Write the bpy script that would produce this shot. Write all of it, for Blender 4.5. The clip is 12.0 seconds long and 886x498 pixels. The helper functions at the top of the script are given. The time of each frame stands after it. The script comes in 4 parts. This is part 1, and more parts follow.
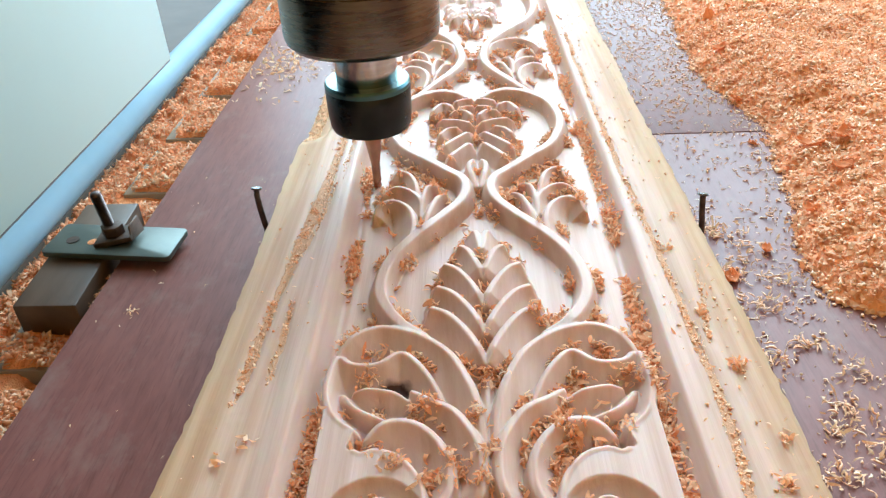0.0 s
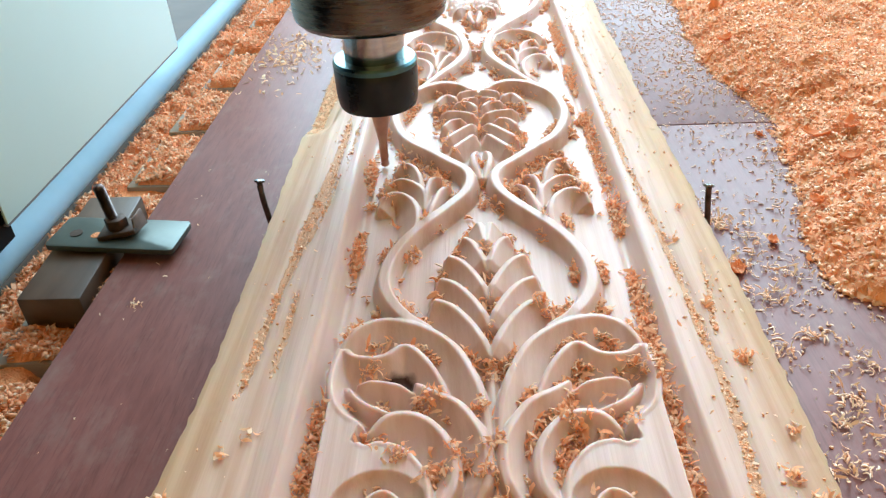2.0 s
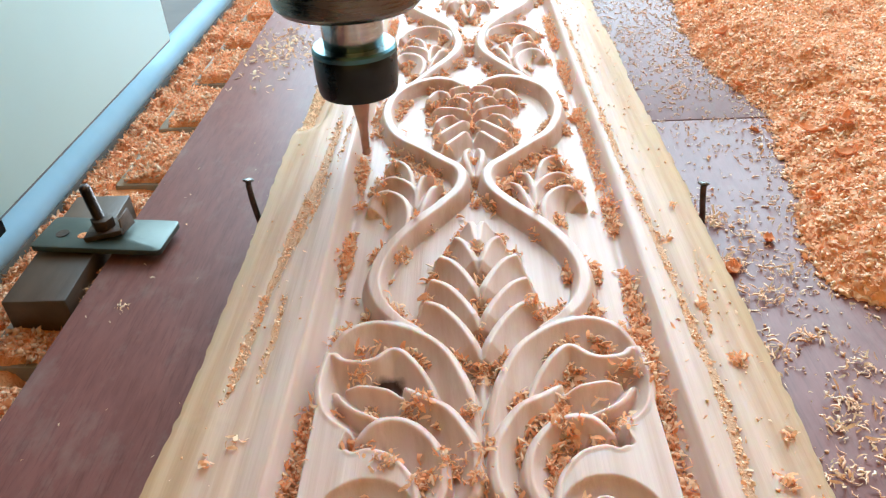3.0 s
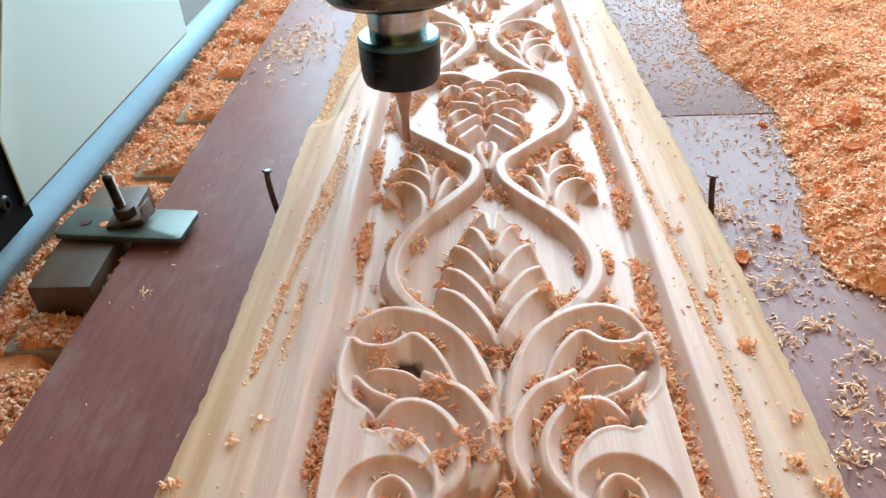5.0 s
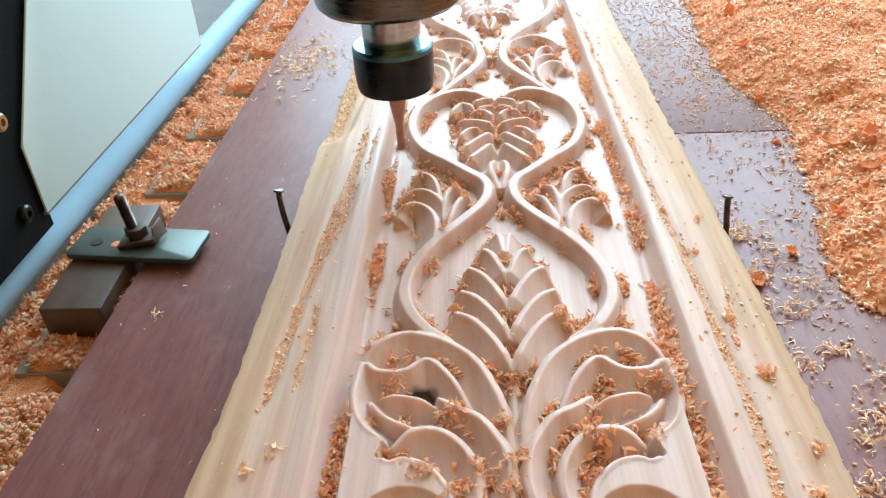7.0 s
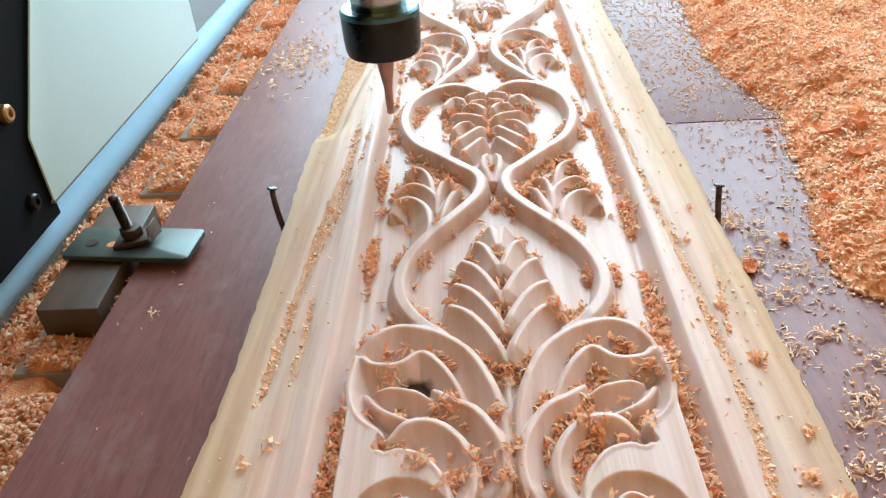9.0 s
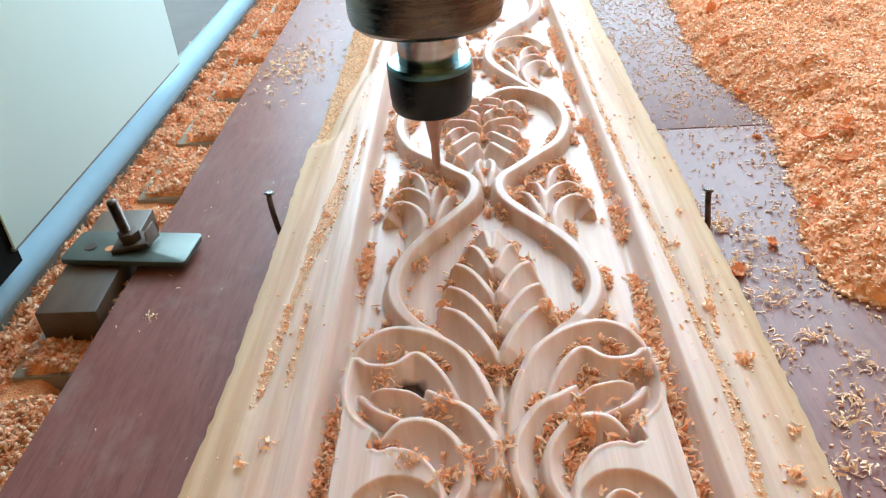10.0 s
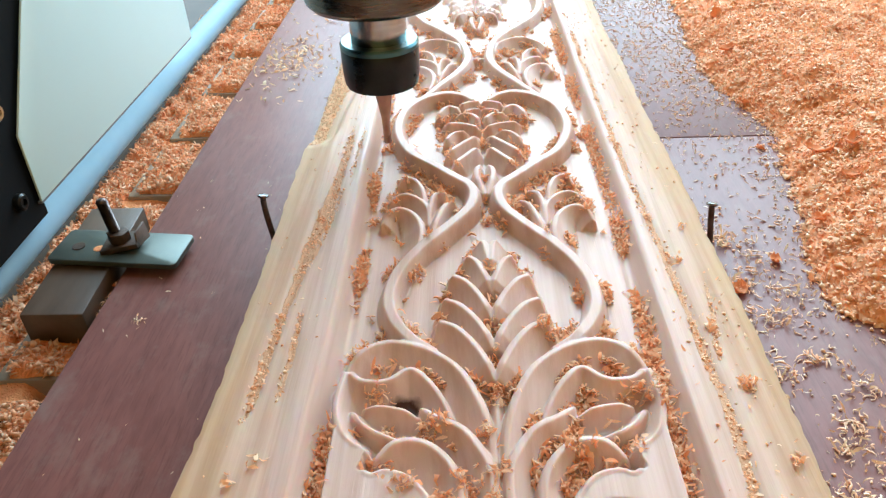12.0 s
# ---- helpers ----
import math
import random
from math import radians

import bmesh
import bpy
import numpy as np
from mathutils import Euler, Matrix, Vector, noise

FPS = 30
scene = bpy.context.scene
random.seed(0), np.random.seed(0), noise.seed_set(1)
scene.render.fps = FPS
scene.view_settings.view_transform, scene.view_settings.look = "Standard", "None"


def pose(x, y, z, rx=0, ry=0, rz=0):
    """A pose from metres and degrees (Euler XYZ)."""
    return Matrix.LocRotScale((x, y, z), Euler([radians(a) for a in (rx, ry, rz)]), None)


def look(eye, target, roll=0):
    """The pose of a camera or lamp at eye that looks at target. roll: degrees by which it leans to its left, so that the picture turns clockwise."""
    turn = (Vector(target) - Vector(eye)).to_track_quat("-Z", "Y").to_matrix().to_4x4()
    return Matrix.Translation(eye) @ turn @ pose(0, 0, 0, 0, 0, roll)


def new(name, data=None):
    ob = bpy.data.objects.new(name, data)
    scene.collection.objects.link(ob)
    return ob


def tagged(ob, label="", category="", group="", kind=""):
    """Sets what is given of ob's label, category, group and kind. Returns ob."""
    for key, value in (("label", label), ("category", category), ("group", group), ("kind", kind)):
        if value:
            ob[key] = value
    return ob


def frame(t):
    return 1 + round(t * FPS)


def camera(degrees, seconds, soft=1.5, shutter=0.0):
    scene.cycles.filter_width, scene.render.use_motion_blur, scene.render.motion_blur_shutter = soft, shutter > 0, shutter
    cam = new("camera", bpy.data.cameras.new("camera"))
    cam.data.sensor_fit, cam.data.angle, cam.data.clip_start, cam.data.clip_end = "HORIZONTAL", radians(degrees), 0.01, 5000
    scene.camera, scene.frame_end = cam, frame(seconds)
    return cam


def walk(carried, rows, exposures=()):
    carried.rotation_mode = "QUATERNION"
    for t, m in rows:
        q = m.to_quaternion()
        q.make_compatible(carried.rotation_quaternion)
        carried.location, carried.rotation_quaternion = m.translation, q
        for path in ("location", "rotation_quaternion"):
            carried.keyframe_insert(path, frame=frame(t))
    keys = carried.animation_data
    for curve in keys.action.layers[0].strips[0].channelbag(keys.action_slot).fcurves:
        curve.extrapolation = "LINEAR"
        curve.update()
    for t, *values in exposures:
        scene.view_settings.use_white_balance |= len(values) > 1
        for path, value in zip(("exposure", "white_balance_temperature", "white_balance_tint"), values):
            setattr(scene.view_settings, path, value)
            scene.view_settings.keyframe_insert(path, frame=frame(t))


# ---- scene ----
# ---- camera ----
cam = camera(62.0, 12.0, soft=1.3)
PATH = [
    (0, (-0.00571, -0.00157, 0.20107), (-0.02747, 0.49789, -0.13068), -2.642),
    (0.5, (-0.00640, -0.00148, 0.19955), (-0.02852, 0.49593, -0.13527), -2.486),
    (1, (-0.00664, 0.00032, 0.20388), (-0.02743, 0.50196, -0.12464), -2.367),
    (1.5, (-0.00632, 0.00329, 0.19942), (-0.03197, 0.50062, -0.13525), -2.926),
    (2, (-0.00593, -0.00040, 0.19981), (-0.03098, 0.49583, -0.13652), -3.002),
    (2.5, (-0.00625, 0.00019, 0.19962), (-0.02938, 0.49606, -0.13739), -2.951),
    (3, (-0.00287, 0.00621, 0.19987), (-0.02609, 0.49895, -0.14169), -3.102),
    (3.2, (-0.00509, 0.00353, 0.19900), (-0.03012, 0.49634, -0.14235), -3.245),
    (4.8, (-0.00804, -0.00298, 0.20397), (-0.03285, 0.49051, -0.13641), -3.036),
    (5, (-0.00819, -0.00359, 0.20150), (-0.03444, 0.48826, -0.14114), -2.944),
    (5.5, (-0.01147, -0.00485, 0.20270), (-0.03936, 0.48779, -0.13866), -2.829),
    (6, (-0.01043, -0.00460, 0.20241), (-0.03970, 0.48808, -0.13879), -3.062),
    (6.5, (-0.00965, -0.00483, 0.20534), (-0.03776, 0.48979, -0.13314), -3.049),
    (7, (-0.01172, 0.00238, 0.20563), (-0.04266, 0.49789, -0.13129), -3.209),
    (8.8, (-0.00920, -0.00050, 0.20520), (-0.04190, 0.49419, -0.13276), -4.419),
    (9, (-0.00892, -0.00000, 0.20571), (-0.03911, 0.49370, -0.13392), -4.311),
    (9.5, (-0.01017, -0.00513, 0.20670), (-0.04277, 0.48985, -0.13084), -4.339),
    (10, (-0.00780, -0.00550, 0.20819), (-0.03444, 0.49089, -0.12779), -4.084),
    (10.5, (-0.00762, -0.00089, 0.20420), (-0.03254, 0.49135, -0.13796), -3.621),
    (11, (-0.00689, 0.00159, 0.20672), (-0.03092, 0.49205, -0.13806), -3.044),
    (11.5, (-0.00884, 0.00387, 0.20818), (-0.03227, 0.49568, -0.13471), -2.730),
    (12, (-0.00970, 0.00641, 0.21066), (-0.03146, 0.49943, -0.13059), -2.431),
]
walk(cam, [(t, look(eye, target, roll)) for t, eye, target, roll in PATH])

# ---- light: a workshop with a wide open doorway and a roof light, day outside ----
world = bpy.data.worlds.new("world")
scene.world = world
world.use_nodes = True
sky = world.node_tree.nodes.new("ShaderNodeTexSky")
sky.sky_type, sky.sun_disc = "NISHITA", False
sky.sun_elevation, sky.sun_rotation = radians(38), radians(20)
world.node_tree.links.new(sky.outputs[0], world.node_tree.nodes["Background"].inputs[0])
world.node_tree.nodes["Background"].inputs[1].default_value = 0.12

DOOR_LIGHT, SIDE_LIGHT, ROOF_LIGHT = 322.0, 32.0, 48.0


def area(name, m, w, h, watts, colour):
    lamp = bpy.data.lights.new(name, "AREA")
    lamp.shape, lamp.size, lamp.size_y, lamp.energy, lamp.color = "RECTANGLE", w, h, watts, colour
    ob = new(name, lamp)
    ob.matrix_world = m
    return ob


area("doorway_daylight", look((0.08, 3.62, 1.98), (0.0, 0.4, 0.2)), 2.8, 2.4, DOOR_LIGHT, (0.545, 0.82, 1.0))
area("side_doorway_daylight", look((1.46, 1.70, 0.80), (0.3, 0.85, 0.0)), 1.3, 1.6, SIDE_LIGHT, (0.545, 0.82, 1.0))
area("roof_daylight", look((0.1, 1.55, 3.63), (0.1, 1.55, 0.0)), 1.7, 0.9, ROOF_LIGHT, (0.545, 0.82, 1.0))
scene.view_settings.exposure = 0.0


# ---- materials ----
def mat(name, rough=0.5, metal=0.0):
    m = bpy.data.materials.new(name)
    m.use_nodes = True
    b = m.node_tree.nodes["Principled BSDF"]
    b.inputs["Roughness"].default_value, b.inputs["Metallic"].default_value = rough, metal
    return m, m.node_tree.nodes, m.node_tree.links, b


def add_noise(nodes, links, scale, stretch=(1, 1, 1), detail=4.0, rough=0.55):
    co = nodes.new("ShaderNodeTexCoord")
    mp = nodes.new("ShaderNodeMapping")
    mp.inputs["Scale"].default_value = stretch
    links.new(co.outputs["Object"], mp.inputs[0])
    n = nodes.new("ShaderNodeTexNoise")
    n.inputs["Scale"].default_value, n.inputs["Detail"].default_value, n.inputs["Roughness"].default_value = scale, detail, rough
    links.new(mp.outputs[0], n.inputs["Vector"])
    return n


def ramp(nodes, links, src, stops):
    r = nodes.new("ShaderNodeValToRGB")
    e = r.color_ramp.elements
    while len(e) < len(stops):
        e.new(0.5)
    for k, (p, c) in zip(e, stops):
        k.position, k.color = p, (*c, 1)
    links.new(src, r.inputs[0])
    return r


def mix(nodes, links, fac, a, b, mode="MIX"):
    x = nodes.new("ShaderNodeMix")
    x.data_type, x.blend_type = "RGBA", mode
    if isinstance(fac, float):
        x.inputs[0].default_value = fac
    else:
        links.new(fac, x.inputs[0])
    for s, v in ((x.inputs[6], a), (x.inputs[7], b)):
        if isinstance(v, tuple):
            s.default_value = (*v, 1)
        else:
            links.new(v, s)
    return x.outputs[2]


def bump(nodes, links, b, src, strength, dist):
    n = nodes.new("ShaderNodeBump")
    n.inputs["Strength"].default_value, n.inputs["Distance"].default_value = strength, dist
    links.new(src, n.inputs["Height"])
    links.new(n.outputs[0], b.inputs["Normal"])


def plain(name, c1, c2, scale, rough=0.5, metal=0.0, stretch=(1, 1, 1), relief=0.15, dist=0.0006):
    m, n, l, b = mat(name, rough, metal)
    tex = add_noise(n, l, scale, stretch)
    l.new(ramp(n, l, tex.outputs[0], [(0.3, c1), (0.7, c2)]).outputs[0], b.inputs["Base Color"])
    fine = add_noise(n, l, scale * 6, stretch)
    bump(n, l, b, fine.outputs[0], relief, dist)
    r = n.new("ShaderNodeMapRange")
    r.inputs[3].default_value, r.inputs[4].default_value = max(rough - 0.12, 0.03), min(rough + 0.12, 1)
    l.new(tex.outputs[0], r.inputs[0])
    l.new(r.outputs[0], b.inputs["Roughness"])
    return m


def make_wood():
    m, n, l, b = mat("fresh_cut_wood", 0.48)
    b.inputs["Specular IOR Level"].default_value = 0.26
    b.inputs["Subsurface Weight"].default_value = 0.45
    b.inputs["Subsurface Radius"].default_value = (0.0055, 0.0018, 0.0007)
    b.inputs["Subsurface Scale"].default_value = 1.0
    grain = add_noise(n, l, 60, (2.2, 0.07, 1.0), 6)
    fine = add_noise(n, l, 420, (1.6, 0.05, 1.0), 3)
    broad = add_noise(n, l, 14, (1.6, 0.25, 1.0), 3)
    heart = ramp(n, l, broad.outputs[0], [(0.35, (0.63, 0.435, 0.365)), (0.62, (0.68, 0.495, 0.44))])
    sap = ramp(n, l, grain.outputs[0], [(0.3, (0.56, 0.36, 0.24)), (0.7, (0.645, 0.44, 0.33))])
    # sapwood towards both edges of the plank, heartwood along its middle
    co = n.new("ShaderNodeTexCoord")
    sep = n.new("ShaderNodeSeparateXYZ")
    l.new(co.outputs["Object"], sep.inputs[0])
    ab = n.new("ShaderNodeMath")
    ab.operation = "ABSOLUTE"
    l.new(sep.outputs[0], ab.inputs[0])
    wob = n.new("ShaderNodeMath")
    wob.operation = "MULTIPLY_ADD"
    wob.inputs[1].default_value = 0.03
    l.new(broad.outputs[0], wob.inputs[0])
    l.new(ab.outputs[0], wob.inputs[2])
    edge = ramp(n, l, wob.outputs[0], [(0.088, (0, 0, 0)), (0.118, (1, 1, 1))])
    col = mix(n, l, edge.outputs[0], heart.outputs[0], sap.outputs[0])
    rind = ramp(n, l, wob.outputs[0], [(0.112, (0, 0, 0)), (0.127, (0.65, 0.65, 0.65))])
    col = mix(n, l, rind.outputs[0], col, (0.50, 0.305, 0.155))
    streak = ramp(n, l, grain.outputs[0], [(0.38, (0.80, 0.70, 0.62)), (0.6, (1, 1, 1))])
    col = mix(n, l, 0.75, col, streak.outputs[0], "MULTIPLY")
    # one dark knot in the scrollwork
    ctr = n.new("ShaderNodeVectorMath")
    ctr.operation = "DISTANCE"
    ctr.inputs[1].default_value = (-0.0335, 0.2130, -0.0085)
    warp = add_noise(n, l, 180)
    shift = n.new("ShaderNodeVectorMath")
    shift.operation = "MULTIPLY_ADD"
    shift.inputs[1].default_value = (0.006, 0.006, 0.0)
    l.new(warp.outputs["Color"], shift.inputs[0])
    l.new(co.outputs["Object"], shift.inputs[2])
    l.new(shift.outputs[0], ctr.inputs[0])
    knot = ramp(n, l, ctr.outputs["Value"], [(0.0046, (1, 1, 1)), (0.0068, (0, 0, 0))])
    col = mix(n, l, knot.outputs[0], col, (0.06, 0.022, 0.015))
    l.new(col, b.inputs["Base Color"])
    # the sawn margins are rougher than the milled middle
    dull = n.new("ShaderNodeMapRange")
    dull.inputs[3].default_value, dull.inputs[4].default_value = 0.46, 0.72
    l.new(edge.outputs[0], dull.inputs[0])
    l.new(dull.outputs[0], b.inputs["Roughness"])
    bump(n, l, b, fine.outputs[0], 0.3, 0.0006)
    return m


def make_chips(name, stops, through_light, rough=0.65, gloss=0.06):
    m, n, l, b = mat(name, rough)
    b.inputs["Specular IOR Level"].default_value = gloss
    g = n.new("ShaderNodeNewGeometry")
    r = ramp(n, l, g.outputs["Random Per Island"], stops)
    tex = add_noise(n, l, 900, (1, 1, 1), 2)
    sh = ramp(n, l, tex.outputs[0], [(0.3, (0.8, 0.74, 0.7)), (0.7, (1, 1, 1))])
    col = mix(n, l, 0.6, r.outputs[0], sh.outputs[0], "MULTIPLY")
    l.new(col, b.inputs["Base Color"])
    # thin shavings let light through
    thin, both = n.new("ShaderNodeBsdfTranslucent"), n.new("ShaderNodeMixShader")
    both.inputs[0].default_value = through_light
    l.new(col, thin.inputs[0])
    l.new(b.outputs[0], both.inputs[1])
    l.new(thin.outputs[0], both.inputs[2])
    l.new(both.outputs[0], n["Material Output"].inputs[0])
    return m


def make_base():
    m, n, l, b = mat("red_brown_faced_board", 0.40)
    b.inputs["Specular IOR Level"].default_value = 0.20
    broad = add_noise(n, l, 7, (1, 0.5, 1), 5)
    fine = add_noise(n, l, 260, (1, 0.18, 1), 4)
    spots = add_noise(n, l, 60, (1, 0.6, 1), 5, 0.7)
    c = ramp(n, l, broad.outputs[0], [(0.3, (0.20, 0.079, 0.069)), (0.7, (0.28, 0.118, 0.103))])
    c2 = mix(n, l, 0.5, c.outputs[0], ramp(n, l, fine.outputs[0], [(0.3, (0.6, 0.55, 0.55)), (0.65, (1, 1, 1))]).outputs[0], "MULTIPLY")
    pores = add_noise(n, l, 1100, (1, 0.06, 1), 2)
    c2 = mix(n, l, 0.25, c2, ramp(n, l, pores.outputs[0], [(0.36, (0.4, 0.36, 0.36)), (0.45, (1, 1, 1))]).outputs[0], "MULTIPLY")
    dust = ramp(n, l, spots.outputs[0], [(0.52, (0, 0, 0)), (0.85, (0.5, 0.5, 0.5))])
    l.new(mix(n, l, dust.outputs[0], c2, (0.30, 0.235, 0.205)), b.inputs["Base Color"])
    r = n.new("ShaderNodeMapRange")
    r.inputs[3].default_value, r.inputs[4].default_value = 0.34, 0.50
    l.new(spots.outputs[0], r.inputs[0])
    l.new(r.outputs[0], b.inputs["Roughness"])
    bump(n, l, b, fine.outputs[0], 0.22, 0.0006)
    return m


WOOD = make_wood()
BASE = make_base()
SHAVING = make_chips("orange_shavings", [(0.0, (0.99, 0.42, 0.21)), (0.5, (0.99, 0.55, 0.32)), (1.0, (0.99, 0.75, 0.54))], 0.38)
PALE = make_chips("pale_shavings", [(0.0, (0.97, 0.57, 0.33)), (0.6, (0.99, 0.69, 0.45)), (1.0, (0.99, 0.82, 0.6))], 0.2)
CRUMB = make_chips("orange_crumbs", [(0.0, (0.99, 0.48, 0.26)), (0.6, (0.99, 0.61, 0.38)), (1.0, (0.99, 0.76, 0.56))], 0.35, 0.6, 0.1)
PALECRUMB = make_chips("pale_crumbs", [(0.0, (0.95, 0.52, 0.33)), (0.6, (0.98, 0.64, 0.45)), (1.0, (0.98, 0.78, 0.6))], 0.0)
HEAPCRUMB = make_chips("heaped_crumbs", [(0.0, (0.99, 0.45, 0.22)), (0.5, (0.99, 0.57, 0.33)), (1.0, (0.99, 0.74, 0.52))], 0.0, 0.5, 0.4)
HEAPED = make_chips("heaped_shavings", [(0.0, (0.99, 0.47, 0.24)), (0.5, (0.99, 0.58, 0.34)), (1.0, (0.99, 0.75, 0.54))], 0.32, 0.6, 0.2)
FLAKE = make_chips("flake_wood", [(0.0, (0.97, 0.43, 0.22)), (1.0, (0.98, 0.54, 0.31))], 0.35)
DUST = plain("packed_orange_dust", (0.93, 0.32, 0.12), (0.97, 0.43, 0.19), 160, 0.8, relief=0.8, dist=0.003)
HEAPDUST = plain("heaped_dust", (0.98, 0.46, 0.24), (0.99, 0.56, 0.33), 160, 0.8, relief=0.3, dist=0.002)
PALEDUST = plain("packed_pale_dust", (0.58, 0.31, 0.18), (0.66, 0.38, 0.23), 220, 0.85, relief=0.4, dist=0.002)
STEEL = plain("brushed_spindle_steel", (0.13, 0.11, 0.09), (0.20, 0.17, 0.14), 40, 0.28, 1.0, (1, 1, 14), 0.08)
BRIGHT = plain("polished_steel", (0.42, 0.40, 0.38), (0.56, 0.54, 0.52), 50, 0.22, 1.0, (1, 1, 12), 0.05)
BLACK = plain("black_oxide_steel", (0.008, 0.010, 0.011), (0.018, 0.021, 0.023), 70, 0.30, 0.5, relief=0.1)
TEAL = plain("blued_steel_rim", (0.06, 0.13, 0.14), (0.10, 0.19, 0.20), 60, 0.3, 1.0, relief=0.05)
# reddish tint stands in for the orange wood mirrored in the bit
CARBIDE = plain("carbide_wood_reflection", (0.36, 0.20, 0.15), (0.50, 0.29, 0.22), 120, 0.34, 0.7, relief=0.1)
PLATE = plain("zinc_steel_plate", (0.065, 0.082, 0.072), (0.115, 0.135, 0.118), 45, 0.42, 0.5, relief=0.12)
RUST = plain("rusty_dark_iron", (0.045, 0.028, 0.020), (0.10, 0.062, 0.045), 130, 0.55, 0.5, relief=0.4)
FLAP = plain("scuffed_bent_steel", (0.16, 0.12, 0.11), (0.27, 0.21, 0.19), 160, 0.5, 0.3, relief=0.3)
BLOCKWOOD = plain("oiled_dark_hardwood", (0.06, 0.038, 0.026), (0.13, 0.085, 0.06), 50, 0.5, 0.0, (1, 0.2, 1), 0.3)
NAIL = plain("nail_steel", (0.07, 0.05, 0.045), (0.16, 0.12, 0.11), 200, 0.4, 0.85, relief=0.2)
NAILHEAD = plain("bright_nail_head", (0.10, 0.10, 0.105), (0.24, 0.24, 0.245), 200, 0.25, 1.0, relief=0.2)
PIPE = plain("pale_blue_painted_tube", (0.24, 0.43, 0.57), (0.29, 0.48, 0.63), 30, 0.7, relief=0.06)
PANEL = plain("white_powder_coat", (0.60, 0.82, 0.85), (0.64, 0.85, 0.88), 6, 0.5, relief=0.08)
BLACKPAINT = plain("black_painted_plate", (0.004, 0.004, 0.0045), (0.008, 0.008, 0.009), 20, 0.85, relief=0.1)
BLACKPAINT.node_tree.nodes["Principled BSDF"].inputs["Specular IOR Level"].default_value = 0.08
ALU = plain("dusty_aluminium", (0.26, 0.21, 0.16), (0.40, 0.33, 0.26), 60, 0.6, 0.3, (0.2, 1, 1), 0.2)
TRAY = plain("pale_grey_machine_paint", (0.085, 0.085, 0.085), (0.16, 0.155, 0.15), 8, 0.8, relief=0.1)
# near-black colour that stands in for the shade deep in the bed slots
SLOT_SHADE = plain("slot_shade_black", (0.012, 0.012, 0.012), (0.025, 0.023, 0.02), 60, 0.8, 0.0, relief=0.2)
BRASS = plain("yellow_zinc_bolt", (0.45, 0.27, 0.12), (0.60, 0.40, 0.20), 200, 0.35, 0.9, relief=0.2)
# saturated ochre for the unseen room, picked to throw warm fill into shaded faces
FILL_PLASTER = plain("ochre_fill_plaster", (0.62, 0.34, 0.10), (0.70, 0.40, 0.13), 3, 0.85, relief=0.3, dist=0.004)
CONCRETE = plain("dusty_concrete", (0.24, 0.23, 0.215), (0.36, 0.345, 0.32), 5, 0.8, relief=0.3, dist=0.003)
FRAMEGREY = plain("grey_machine_paint", (0.16, 0.17, 0.19), (0.22, 0.23, 0.26), 10, 0.5, relief=0.1)


# ---- mesh helpers ----
def thing(name, label, category, at=(0, 0, 0), group="", kind=""):
    e = new(name)
    e.location = at
    e.empty_display_size = 0.02
    return tagged(e, label, category, group, kind)


def finish(bm, name, material, smooth=None):
    me = bpy.data.meshes.new(name)
    bm.normal_update()
    if smooth is not None:
        for e in bm.edges:
            e.smooth = len(e.link_faces) == 2 and e.calc_face_angle(0) < radians(smooth)
        for f in bm.faces:
            f.smooth = True
    bm.to_mesh(me)
    bm.free()
    me.materials.append(material)
    return me


def part(name, bm, material, parent=None, label="", smooth=35):
    ob = new(name, finish(bm, name, material, smooth))
    if parent:
        ob.parent = parent
    return tagged(ob, label)


def box(lo, hi, bevel=0.0, bm=None):
    bm = bm or bmesh.new()
    c = [(a + b) / 2 for a, b in zip(lo, hi)]
    s = [b - a for a, b in zip(lo, hi)]
    r = bmesh.ops.create_cube(bm, size=1, matrix=Matrix.Translation(c) @ Matrix.Diagonal((*s, 1)))
    if bevel:
        es = list({e for v in r["verts"] for e in v.link_edges})
        bmesh.ops.bevel(bm, geom=es, offset=bevel, segments=2, affect="EDGES", profile=0.5)
    return bm


def lathe(profile, n=48, bm=None, at=(0, 0, 0), cap=True):
    """Turn (radius, height) pairs about the z axis."""
    bm = bm or bmesh.new()
    rings = []
    for r, z in profile:
        rings.append([bm.verts.new((at[0] + r * math.cos(2 * math.pi * k / n), at[1] + r * math.sin(2 * math.pi * k / n), at[2] + z)) for k in range(n)])
    for a, b in zip(rings, rings[1:]):
        for k in range(n):
            bm.faces.new((a[k], a[(k + 1) % n], b[(k + 1) % n], b[k]))
    if cap:
        bm.faces.new(rings[0][::-1])
        bm.faces.new(rings[-1])
    bmesh.ops.recalc_face_normals(bm, faces=bm.faces[:])
    return bm


def tube(points, radius, n=16):
    """A round bar along a line of points."""
    bm = bmesh.new()
    rings = []
    for i, p in enumerate(points):
        a, b = Vector(points[max(i - 1, 0)]), Vector(points[min(i + 1, len(points) - 1)])
        q = (b - a).to_track_quat("Z", "Y")
        rings.append([bm.verts.new(Vector(p) + q @ Vector((radius * math.cos(2 * math.pi * k / n), radius * math.sin(2 * math.pi * k / n), 0))) for k in range(n)])
    for a, b in zip(rings, rings[1:]):
        for k in range(n):
            bm.faces.new((a[k], a[(k + 1) % n], b[(k + 1) % n], b[k]))
    bm.faces.new(rings[0][::-1])
    bm.faces.new(rings[-1])
    return bm


